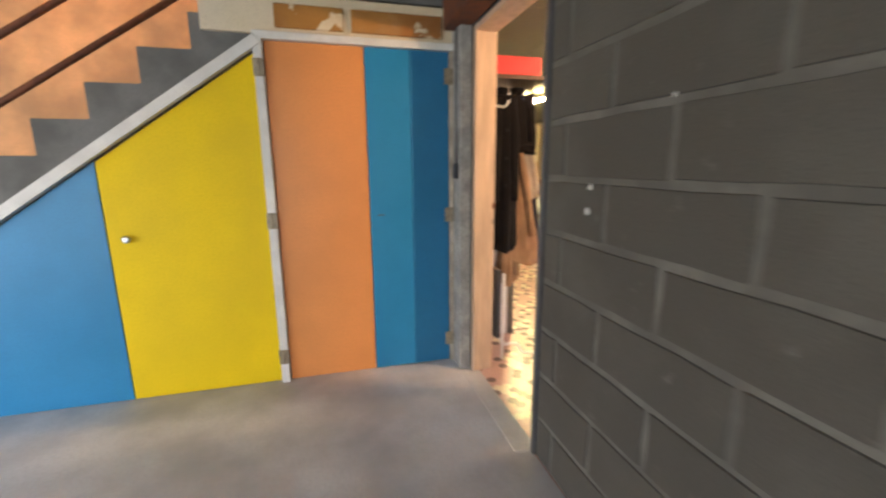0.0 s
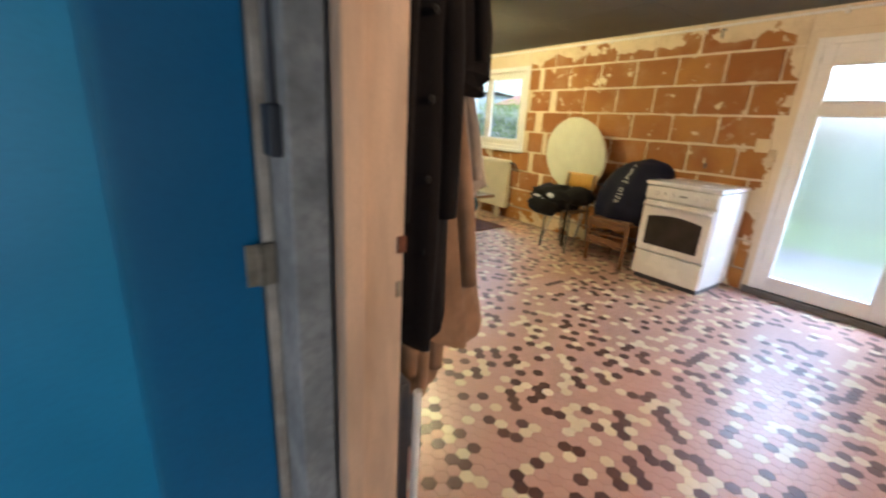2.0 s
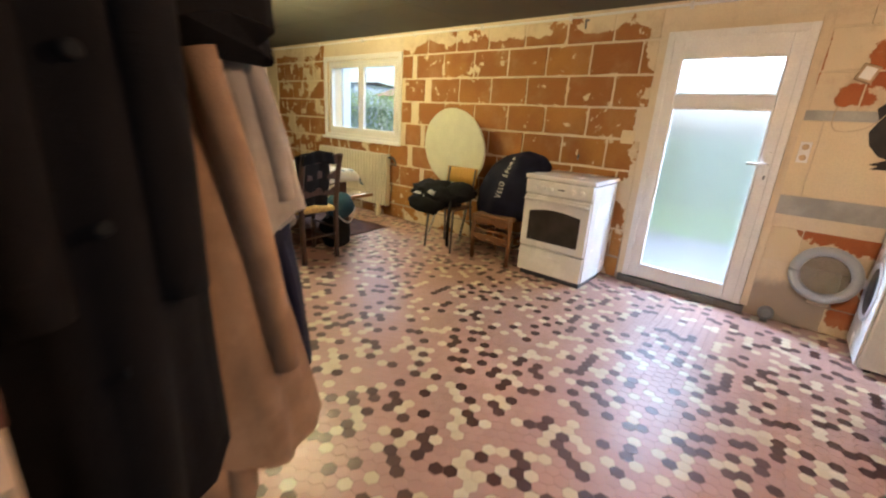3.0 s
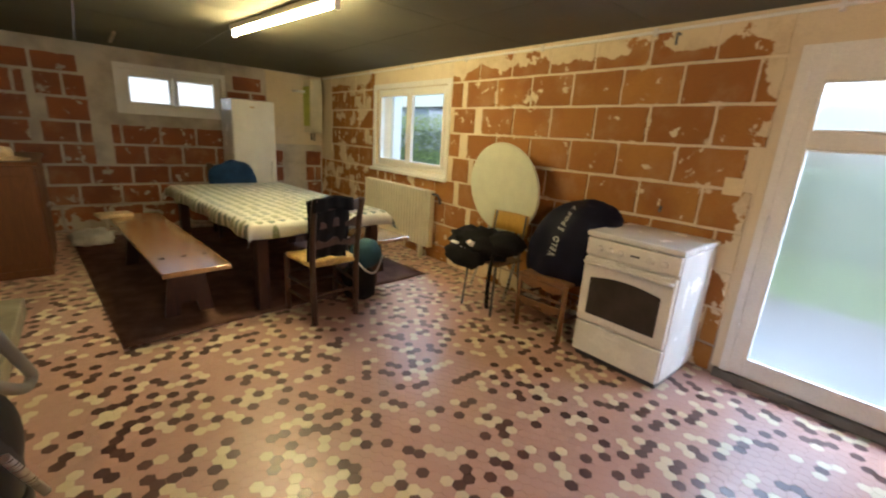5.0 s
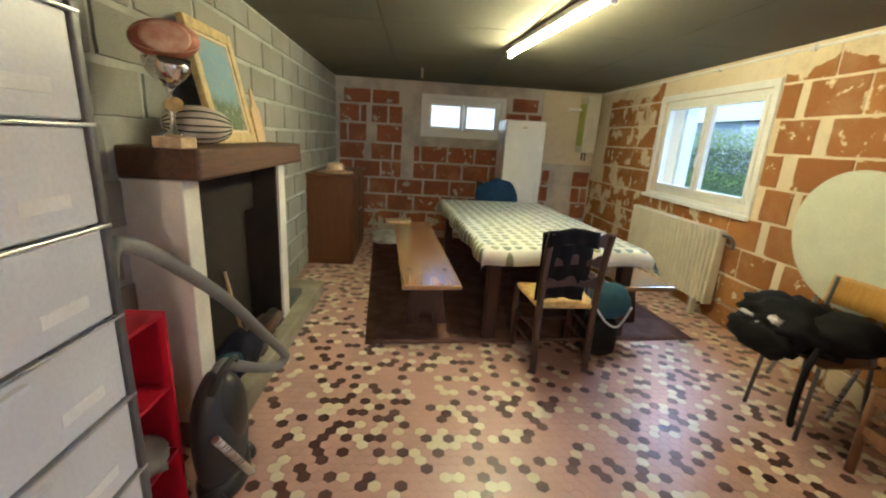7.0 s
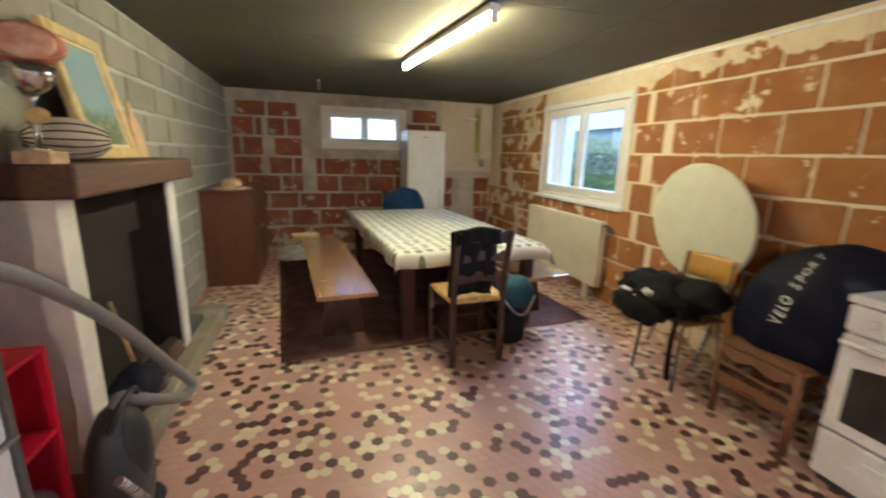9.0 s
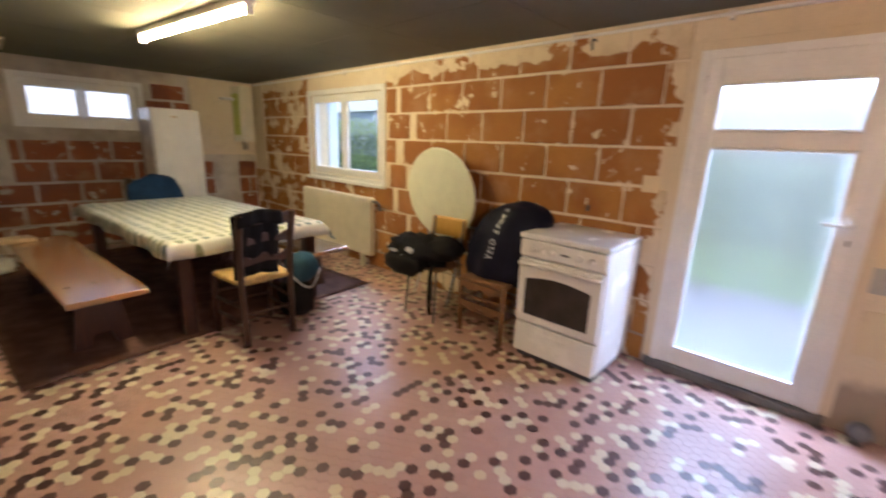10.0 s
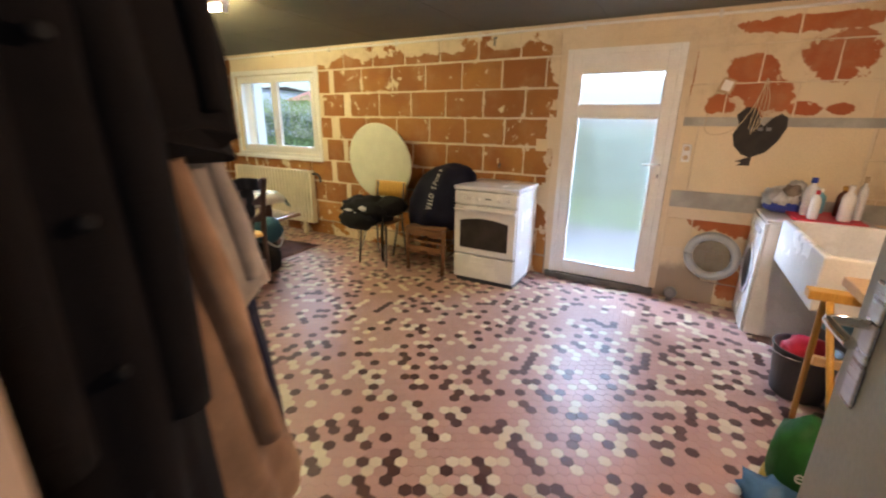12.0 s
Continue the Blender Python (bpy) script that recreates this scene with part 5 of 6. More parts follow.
def rugby_ball(at, label, shell, band):
    """An oval ball, long along its local y, with raised seams or stripes."""
    ob = thing("rugby_ball", at, label, "ball")
    bs = part("ball_shell", lathe_bm([(0.086 * math.sin(t), -0.142 * math.cos(t)) for t in [0.12 + 2.90 * k / 18 for k in range(19)]], 28), shell, ob)
    bs.matrix_local = Matrix.Rotation(radians(-90), 4, "X")
    for a in (-0.95, -0.55, -0.17, 0.17, 0.55, 0.95) if band == "slate" else (-0.8, 0.8, 2.34, 3.94):
        st = tube_bm([(0.0865 * math.sin(t) * math.cos(a), -0.142 * math.cos(t), 0.0865 * math.sin(t) * math.sin(a)) for t in [0.35 + 2.44 * k / 14 for k in range(15)]], 0.0035 if band == "slate" else 0.002)
        part("stripe" if band == "slate" else "seam", st, band, ob)
    return ob


rugby_ball(pose(1.35, 4.67, MZ + 0.088, 0, 10, -58), "pale grey striped rugby ball resting on the mantel", "ball_pale", "slate")
cup_ball = rugby_ball(pose(1.40, 4.39, MZ + 0.388, 4, 0, -58) @ Matrix.Diagonal((0.80, 0.80, 0.80, 1)), "worn red and cream rugby ball sitting on the trophy cup", "cork", "straw")
part("panel", lathe_bm([(0.02, 0.0875), (0.06, 0.074), (0.070, 0.066), (0.066, 0.062)], 24), "ball_cream", cup_ball, "faded cream panel").matrix_local = Matrix.Rotation(radians(88), 4, "Y") @ Matrix.Diagonal((1, 1.45, 1, 1))

pc = thing("framed_picture", pose(1.355, 5.05, MZ + 0.004, 0, -12, 0), "gilt-framed landscape painting leaning on the wall", "picture")
PW, PH = 0.245, 0.585


def mitred(x0, x1, w, h0, h1, e):
    """Four frame bars round an opening, standing in y and z."""
    bm = span(x0, x1, -w, -w + e, h0, h1, 0.005)
    for b in ((w - e, w, h0, h1), (-w + e, w - e, h0, h0 + e), (-w + e, w - e, h1 - e, h1)):
        span(x0, x1, b[0], b[1], b[2], b[3], 0.005, bm)
    return bm


part("picture_frame", mitred(-0.012, 0.024, PW, 0, PH, 0.055), "gold", pc)
part("inner_slip", mitred(0.0, 0.015, PW - 0.052, 0.052, PH - 0.052, 0.018), "plaster_plain", pc)
part("canvas", span(-0.004, 0.006, -PW + 0.05, PW - 0.05, 0.05, PH - 0.05), "canvas", pc)
brd = thing("chopping_board", pose(1.29, 5.62, MZ + 0.003, 0, -10, 0), "pale wooden paddle board leaning on the wall", "board")
pb = prism_bm([(-0.07, 0), (0.07, 0), (0.07, 0.20), (0.03, 0.25), (0.014, 0.34), (-0.014, 0.34), (-0.03, 0.25), (-0.07, 0.20)], 0.016, 0.002)
bmesh.ops.transform(pb, matrix=Matrix.Rotation(radians(90), 4, "Z"), verts=pb.verts)
part("paddle", pb, "wood_pine", brd)

# ---- drawer cabinet, red shelf, vacuum cleaner ----
dc = thing("drawer_cabinet", pose(1.24, 2.90, 0), "tall grey steel cabinet with many label drawers", "filing cabinet")
DW = 0.775
part("carcass", span(0.0, 0.345, 0, DW, 0.0, 1.92, 0.004), "grey_metal", dc)
for y in (0.0, DW - 0.022):
    part("side_post", span(0.33, 0.386, y, y + 0.022, 0.0, 1.92, 0.004), "dark_metal", dc)
for k in range(8):
    z0 = 0.08 + k * 0.2285
    dw_ = part("drawer", span(0.346, 0.378, 0.024, DW - 0.024, z0 + 0.006, z0 + 0.222, 0.006), "grey_metal", dc)
    part("label_holder", span(0.378, 0.381, 0.56, 0.68, z0 + 0.055, z0 + 0.085, 0.001), "white_ink", dw_)
    part("pull", span(0.378, 0.394, 0.34, 0.50, z0 + 0.19, z0 + 0.205, 0.004), "grey_metal", dw_)
    part("drawer_rail", span(0.372, 0.388, 0.0, DW, z0 - 0.006, z0 + 0.003, 0.003), "steel", dc)
rs = thing("shelf_unit", pose(1.285, 3.78, 0), "small red lacquered open shelf unit", "shelf")
for y in (0.0, 0.235):
    part("side", span(0, 0.22, y, y + 0.015, 0, 0.84, 0.002), "red_plastic", rs)
for z in (0.02, 0.28, 0.55, 0.825):
    part("shelf", span(0.0, 0.218, 0.016, 0.234, z, z + 0.015, 0.002), "red_plastic", rs)
part("back", span(0.0, 0.01, 0.016, 0.234, 0.036, 0.82), "red_plastic", rs)
sh = thing("cloth_bundle", pose(1.42, 3.90, 0.295), "pale cloths stuffed in the red shelf", "cloth")
part("folded_cloth", blob_bm((0.22, 0.20, 0.12), (0, 0, 0.045), 0.3, 3, 3, 0.3), "coat_pale", sh)

vc = thing("vacuum_cleaner", pose(1.60, 4.13, 0), "dark grey vacuum cleaner with a looped hose", "vacuum cleaner")
part("body", blob_bm((0.18, 0.31, 0.56), (0, 0, 0.28), 0.05, 1.4, 2, 0.06), "grey_plastic", vc)
part("dust_lid", blob_bm((0.15, 0.20, 0.36), (0.028, 0.0, 0.36), 0.03, 1.4, 6, 0.06), "black", vc, "black dust lid")
part("carry_handle", tube_bm(smooth_path([(0.02, -0.09, 0.50), (0.05, -0.06, 0.575), (0.05, 0.06, 0.575), (0.02, 0.10, 0.48)]), 0.012, 10), "black", vc)
bp = lathe_bm([(0.12, 0.02), (0.145, 0.04), (0.148, 0.09), (0.13, 0.12)], 28)
bmesh.ops.scale(bp, vec=(0.62, 1, 1), verts=bp.verts)
part("bumper", bp, "black", vc)
for s in (-1, 1):
    wl = lathe_bm([(0.045, -0.015), (0.055, 0), (0.045, 0.015)], 20)
    bmesh.ops.transform(wl, matrix=Matrix.Translation((0.02, s * 0.14, 0.056)) @ Matrix.Rotation(radians(90), 4, "X"), verts=wl.verts)
    part("wheel", wl, "black", vc)
part("hose", tube_bm(smooth_path([(0.0, -0.02, 0.5), (0.015, 0.022, 0.561), (0.03, 0.085, 0.523), (0.045, 0.278, 0.394), (0.06, 0.49, 0.275), (0.075, 0.575, 0.275), (0.075, 0.55, 0.325), (0.06, 0.36, 0.515), (0.03, 0.06, 0.825), (-0.01, -0.22, 1.065), (-0.03, -0.34, 1.14), (-0.04, -0.38, 1.135), (-0.05, -0.39, 1.065)], 7), 0.023, 12, None, None, 0.05), "hose", vc, "ribbed grey hose")
part("metal_pipe", tube_bm([(0.13, -0.05, 0.12), (0.08, -0.20, 0.40)], 0.015, 10), "steel", vc, "steel suction pipe")

# ---- coats by the doorway ----
cs_ = thing("coat_rack", pose(1.262, 2.44, 0), "wall shelf with hooks for coats beside the doorway", "coat rack")
part("shelf_board", span(0, 0.36, 0.0, 0.48, 1.80, 1.825, 0.004), "wood_dark", cs_)
part("back_board", span(-0.02, -0.001, 0.0, 0.48, 1.55, 1.80, 0.004), "wood_dark", cs_)
for y in (0.06, 0.22, 0.38):
    part("hook", tube_bm(smooth_path([(0.0, y, 1.66), (0.08, y, 1.65), (0.11, y, 1.69)]), 0.008), "steel", cs_)
rbx = thing("box", pose(1.27, 2.48, 1.825), "flat red cardboard box on the coat shelf", "box")
part("box_body", span(0, 0.30, 0, 0.36, 0, 0.11, 0.004), "red_box", rbx)


def coat(at, w, d, z0, z1, material, label, seed, shoulder=0.45, flare=0.06, full=3.0, lean=0.0):
    """A coat hanging from a hook: narrow shoulders, widening folds, ragged hem."""
    ob = thing("coat", at, label, "coat", "coats on the rack")
    rows = []
    for j in range(26):
        t = j / 25
        sp = shoulder + (1 - shoulder) * min(1, t * full) ** 0.7 + flare * t
        row = []
        for k in range(37):
            a = 6.2832 * k / 36
            f = 1 + 0.13 * math.sin(a * 5 + seed + t * 2) * t + 0.08 * math.sin(a * 9 + seed * 2) * t + 0.08 * noise.noise(Vector((math.cos(a), math.sin(a), t * 3 + seed)))
            row.append((lean * t + d / 2 * sp * f * math.cos(a), w / 2 * sp * f * math.sin(a), z1 - (z1 - z0) * t - 0.05 * (1 - min(1, t * 6)) * abs(math.sin(a)) + 0.03 * t * math.sin(a * 2 + seed)))
        rows.append(row)
    bm = bmesh.new()
    vs = [[bm.verts.new(p) for p in r[:-1]] for r in rows]
    for a, b in zip(vs, vs[1:]):
        for k in range(36):
            bm.faces.new((a[k], a[(k + 1) % 36], b[(k + 1) % 36], b[k])).smooth = True
    bm.faces.new(vs[0])
    bm.faces.new(vs[-1][::-1])
    part("coat_shell", bm, material, ob)
    long = z1 - z0
    for s in (-1, 1):
        drop = min(0.62, long * 0.7)
        slv = smooth_path([(s * d * 0.20, -w * 0.20, z1 - 0.06), (s * d * 0.30 + lean * 0.3, -w * 0.34, z1 - 0.06 - drop * 0.45), (s * d * 0.32 + lean * 0.7, -w * 0.36, z1 - 0.06 - drop)])
        part("sleeve", tube_bm(slv, min(0.042, w * 0.26), 12, None, 0.85), material, ob)
    part("collar", lathe_bm([(0.030, -0.02), (0.042, 0.0), (0.046, 0.025), (0.036, 0.03), (0.028, 0.01)], 18, (0, 0, z1 - 0.02)), material, ob)
    part("hanging_loop", tube_bm(smooth_path([(-0.015, 0.01, z1 - 0.005), (-0.008, 0.014, z1 + 0.018), (0.008, 0.014, z1 + 0.018), (0.015, 0.01, z1 - 0.005)]), 0.003, 6), "bag_black", ob)
    if material == "coat_black" and long > 0.7:
        for k in range(4):
            part("button", lathe_bm([(0.008, 0), (0.010, 0.003), (0.006, 0.005)], 10), "bag_black", ob).matrix_local = Matrix.Translation((lean * (0.2 + 0.2 * k), -w * 0.535 * min(1, shoulder + 0.35 + 0.2 * k), z1 - long * (0.25 + 0.17 * k))) @ Matrix.Rotation(radians(90), 4, "X")
    return ob


coat(pose(1.355, 2.575, 0), 0.17, 0.205, 0.77, 1.76, "coat_black", "long black wool coat hanging from the rack", 1, shoulder=0.9)
coat(pose(1.50, 2.665, 0), 0.11, 0.24, 1.40, 1.78, "coat_black", "short black jacket hanging beside the long coat", 4, shoulder=0.95, lean=0.02)
coat(pose(1.47, 2.68, 0), 0.12, 0.26, 0.64, 1.44, "coat_beige", "tan coat with its lining turned out", 7, shoulder=0.35, full=1.0, lean=0.10)
coat(pose(1.475, 2.70, 0), 0.12, 0.15, 0.50, 0.86, "coat_beige", "tan hem hanging below the black coat", 2)
coat(pose(1.60, 2.75, 0), 0.09, 0.14, 1.08, 1.46, "coat_pale", "pale grey short coat hanging from the rack", 3, shoulder=0.75, full=1.0, lean=0.06)
coat(pose(1.645, 2.765, 0), 0.07, 0.15, 0.74, 1.12, "navy", "navy skirt of a coat under the pale one", 6, shoulder=0.9, lean=0.03)
hb = thing("shoe_rack", pose(1.27, 2.46, 0), "white tubular floor rack under the coats", "rack")
part("post", tube_bm([(0.10, 0.05, 0.0), (0.10, 0.05, 0.60)], 0.012), "pvc", hb)
part("post", tube_bm([(0.10, 0.40, 0.0), (0.10, 0.40, 0.60)], 0.012), "pvc", hb)
part("foot", tube_bm(smooth_path([(0.10, 0.05, 0.10), (0.20, 0.04, 0.10), (0.26, 0.06, 0.02), (0.36, 0.05, 0.014), (0.42, 0.02, 0.014)]), 0.010), "pvc", hb)
part("cross_bar", tube_bm([(0.10, 0.05, 0.12), (0.10, 0.40, 0.12)], 0.010), "pvc", hb)
part("rack_panel", span(0.06, 0.09, 0.07, 0.40, 0.14, 0.62, 0.004), "dark_metal", hb, "dark grey panel")

# ---- washing corner ----
wm = thing("washing_machine", pose(4.575, 0.82, 0), "white washing machine with its porthole door open", "washing machine")
part("body", span(0, 0.49, 0, 0.565, 0.02, 0.83, 0.012), "enamel", wm)
part("front", span(0.004, 0.486, 0.566, 0.582, 0.03, 0.825, 0.012), "enamel", wm)
part("worktop", span(-0.005, 0.495, -0.005, 0.575, 0.832, 0.852, 0.006), "enamel", wm)
ring = lathe_bm([(0.15, 0.0), (0.165, 0.012), (0.185, 0.012), (0.19, 0.0)], 36)
bmesh.ops.transform(ring, matrix=Matrix.Translation((0.245, 0.583, 0.44)) @ Matrix.Rotation(radians(-90), 4, "X"), verts=ring.verts)
part("porthole_ring", ring, "grey_metal", wm)
# Flat black disc stands in for the shade inside the open drum
dk = lathe_bm([(0.02, 0.004), (0.15, 0.003), (0.15, 0.001)], 36)
bmesh.ops.transform(dk, matrix=Matrix.Translation((0.245, 0.583, 0.44)) @ Matrix.Rotation(radians(-90), 4, "X"), verts=dk.verts)
part("drum_opening", dk, "black", wm, "black disc for the dark inside of the drum")
po = []
for k in range(41):
    a = 6.2832 * k / 40
    po.append((0.0, 0.165 * math.cos(a), 0.165 * math.sin(a)))
pr = bmesh.new()
tube_bm(po, 0.034, 10, pr)
bmesh.ops.transform(pr, matrix=Matrix.Translation((0.425, 0.80, 0.44)) @ Matrix.Rotation(radians(-12), 4, "Z") @ Matrix.Diagonal((0.7, 1, 1, 1)), verts=pr.verts)
pd = part("porthole_door", pr, "door_grey", wm, "grey ring of the open porthole door")
gb = lathe_bm([(0.135, -0.012), (0.12, 0.03), (0.07, 0.05), (0.01, 0.055)], 30)
bmesh.ops.transform(gb, matrix=Matrix.Translation((0.425, 0.80, 0.44)) @ Matrix.Rotation(radians(-12), 4, "Z") @ Matrix.Rotation(radians(90), 4, "Y"), verts=gb.verts)
pg = part("porthole_glass", gb, "glass", pd)
part("hinge", span(0.40, 0.45, 0.582, 0.63, 0.41, 0.47, 0.006), "grey_metal", wm)
part("soap_drawer", span(0.30, 0.47, 0.582, 0.588, 0.72, 0.80, 0.004), "enamel", wm)
for x in (0.06, 0.13, 0.2):
    kb = lathe_bm([(0.02, 0), (0.018, 0.012), (0.01, 0.016)], 14)
    bmesh.ops.transform(kb, matrix=Matrix.Translation((x, 0.583, 0.76)) @ Matrix.Rotation(radians(-90), 4, "X"), verts=kb.verts)
    part("knob", kb, "grey_metal", wm)
for x, y in ((0.05, 0.05), (0.44, 0.05), (0.05, 0.51), (0.44, 0.51)):
    part("foot", lathe_bm([(0.02, 0), (0.02, 0.022)], 10, (x, y, 0)), "black", wm)

tray = thing("tray", pose(4.70, 1.05, 0.853), "red plastic tray under the bottles", "tray")
part("dish", span(-0.11, 0.30, -0.16, 0.20, 0, 0.022, 0.006), "red_plastic", tray)


def bottle(at, r, h, material, cap, label):
    r, h = r * 0.82, h * 0.84
    ob = thing("bottle", at, label, "bottle", "cleaning bottles on the washing machine")
    part("bottle_body", lathe_bm([(r * 0.9, 0), (r, 0.01), (r, h * 0.62), (r * 0.8, h * 0.74), (r * 0.35, h * 0.82), (r * 0.35, h * 0.88)], 18), material, ob)
    part("cap", lathe_bm([(r * 0.42, h * 0.86), (r * 0.45, h * 0.9), (r * 0.42, h), (r * 0.2, h)], 14), cap, ob)
    return ob


BZ = 0.876
bottle(pose(4.78, 1.16, BZ), 0.05, 0.30, "clear", "blue_plastic", "clear bottle with a blue cap on the tray")
bottle(pose(4.66, 1.00, BZ), 0.045, 0.27, "enamel", "enamel", "white bleach bottle on the tray")
bottle(pose(4.64, 1.16, BZ), 0.035, 0.22, "enamel", "red_plastic", "white bottle with a red cap on the tray")
bottle(pose(4.84, 0.98, BZ), 0.04, 0.24, "rust", "wood_yellow", "dark red bottle on the tray")
bottle(pose(4.74, 0.92, BZ), 0.03, 0.33, "clear", "straw", "slim clear spray bottle on the tray")
bottle(pose(4.92, 1.08, BZ), 0.045, 0.20, "light_blue", "enamel", "small blue bottle on the tray")
sk = thing("plastic_sack", pose(4.97, 1.24, 0.853), "clear sack of blue and white detergent packs", "bag")
part("sack_film", blob_bm((0.18, 0.30, 0.20), (0, 0, 0.09), 0.25, 2.6, 3, 0.15), "white_cloth", sk)
part("packs", blob_bm((0.17, 0.24, 0.12), (-0.02, 0.02, 0.05), 0.2, 3, 5, 0.2), "blue_plastic", sk, "blue packs inside")
for k, (x, y, z, mat) in enumerate(((-0.06, 0.10, 0.13, "white_cloth"), (-0.07, 0.00, 0.16, "coat_pale"), (-0.05, -0.09, 0.12, "white_cloth"), (-0.08, 0.05, 0.10, "clear"), (-0.03, -0.03, 0.19, "white_cloth"), (-0.09, -0.10, 0.06, "blue_plastic"))):
    part("crumpled_pack", blob_bm((0.09, 0.10, 0.08), (x, y, z), 0.55, 3.5, k + 11), mat, sk)

snk = thing("sink", pose(3.62, 0.62, 0), "large white ceramic trough sink on the wall", "sink")
sb = span(0, 0.92, 0, 0.70, 0.60, 0.875)
rim_face = max(sb.faces, key=lambda f: f.calc_center_median().z)
bmesh.ops.inset_region(sb, faces=[rim_face], thickness=0.05)
bowl = bmesh.ops.extrude_face_region(sb, geom=[rim_face])["geom"]
bmesh.ops.translate(sb, vec=(0, 0, -0.225), verts=[v for v in bowl if isinstance(v, bmesh.types.BMVert)])
bmesh.ops.delete(sb, geom=[rim_face], context="FACES_ONLY")
bmesh.ops.bevel(sb, geom=sb.edges[:], offset=0.010, segments=2, affect="EDGES", profile=0.5)
part("basin", sb, "enamel", snk)
part("tap", tube_bm(smooth_path([(0.5, 0.02, 1.0), (0.5, 0.10, 1.08), (0.5, 0.22, 1.06), (0.5, 0.24, 1.0)]), 0.011), "chrome", snk)
for x in (0.06, 0.81):
    part("sink_leg", span(x, x + 0.05, 0.05, 0.40, 0.0, 0.598, 0.006), "concrete_dark", snk, "grey slab support")
part("back_panel", span(0.09, 0.85, 0.08, 0.10, 0.0, 0.6), "dark_metal", snk)

wt = thing("trestle_worktop", pose(2.55, 0.60, 0), "wooden worktop on a yellow pine trestle", "worktop")
part("board", span(0.0, 0.86, 0, 0.70, 0.812, 0.852, 0.004), "wood_pine", wt)
for x0, s in ((0.75, 1), (0.15, -1)):
    part("trestle_bar", span(x0 - 0.035, x0 + 0.035, 0.06, 0.83, 0.772, 0.810, 0.004), "wood_yellow", wt)
    for y in (0.10, 0.76):
        for side in (-1, 1):
            part("trestle_leg", tube_bm([(x0 + 0.03 * side, y, 0.775), (x0 + 0.33 * side, y - 0.10, 0.0)], 0.015, 4), "wood_yellow", wt)
    part("trestle_rail", span(x0 - 0.11, x0 - 0.085, 0.10, 0.78, 0.52, 0.56, 0.003), "wood_pine", wt)
bkt = thing("bucket", pose(3.90, 1.20, 0) @ Matrix.Diagonal((0.80, 0.80, 0.80, 1)), "dark grey plastic bucket holding red cloths", "bucket")
part("pail", lathe_bm([(0.13, 0.0), (0.15, 0.02), (0.185, 0.36), (0.195, 0.36), (0.195, 0.37), (0.175, 0.36), (0.14, 0.03), (0.02, 0.02)], 30), "bucket", bkt)
part("handle", tube_bm(smooth_path([(-0.19, 0, 0.34), (-0.15, 0.14, 0.33), (0, 0.2, 0.32), (0.15, 0.14, 0.33), (0.19, 0, 0.34)]), 0.004), "steel", bkt)
rc = thing("red_cloth", pose(3.90, 1.20, 0.17) @ Matrix.Diagonal((0.80, 0.80, 0.80, 1)), "crumpled red cloth heaped in the bucket", "cloth")
part("folded_cloth", blob_bm((0.28, 0.28, 0.26), (0, 0, 0.09), 0.25, 3, 4), "red_plastic", rc)
jug = thing("jerrycan", pose(3.72, 1.18, 0.50), "light blue plastic can hanging below the sink", "can")
part("can_body", lathe_bm([(0.07, 0), (0.075, 0.01), (0.075, 0.13), (0.06, 0.16), (0.03, 0.165)], 20), "light_blue", jug)
part("handle", tube_bm(smooth_path([(-0.06, 0, 0.15), (-0.03, 0, 0.2), (0.03, 0, 0.2), (0.06, 0, 0.15)]), 0.006), "light_blue", jug)
cr = thing("crate", pose(3.25, 0.95, 0), "red plastic crate below the worktop", "crate")
cb = span(-0.18, 0.18, -0.15, 0.15, 0.30, 0.32)
for b in ((-0.18, -0.165, -0.15, 0.15), (0.165, 0.18, -0.15, 0.15), (-0.165, 0.165, -0.15, -0.135), (-0.165, 0.165, 0.135, 0.15)):
    span(*b, 0.32, 0.48, 0.003, cb)
part("bin", cb, "red_plastic", cr)
part("lower_bin", span(-0.2, 0.2, -0.17, 0.17, 0.0, 0.298, 0.01), "grey_plastic", cr)
gn = thing("shopping_bag", pose(3.03, 1.37, 0) @ Matrix.Diagonal((0.72, 0.72, 0.86, 1)), "green and yellow shopping bag on the floor", "bag")
part("bag_body", blob_bm((0.34, 0.30, 0.46), (0, 0, 0.20), 0.16, 2.0, 2, 0.12), "green_bag", gn)
part("bag_foot", blob_bm((0.35, 0.32, 0.16), (0, 0, 0.06), 0.12, 2.0, 2, 0.2), "yellow_bag", gn, "yellow lower part")
lettering("en", 0.10, "white_ink", gn, Matrix.Translation((-0.175, 0.02, 0.22)) @ Matrix(((0, 0, -1, 0), (-1, 0, 0, 0), (0, 1, 0, 0), (0, 0, 0, 1))))
bl = thing("plastic_film", pose(2.90, 1.46, 0) @ Matrix.Diagonal((0.75, 0.75, 0.75, 1)), "crumpled clear blue plastic film on the floor", "plastic bag")
part("film", blob_bm((0.30, 0.26, 0.20), (0, 0, 0.075), 0.45, 3, 6, 0.25), "blue_film", bl)

# Out of view; inferred from the warm light on sink and washing machine
pl = thing("pendant_bulb", pose(2.55, 1.45, TOP), "bare warm bulb, unseen, inferred over the sink corner", "lamp")
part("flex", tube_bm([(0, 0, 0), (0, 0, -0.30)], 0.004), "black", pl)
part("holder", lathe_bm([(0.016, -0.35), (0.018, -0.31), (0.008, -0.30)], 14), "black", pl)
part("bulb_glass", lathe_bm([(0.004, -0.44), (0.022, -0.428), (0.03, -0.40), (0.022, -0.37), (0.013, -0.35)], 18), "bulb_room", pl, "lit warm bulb")

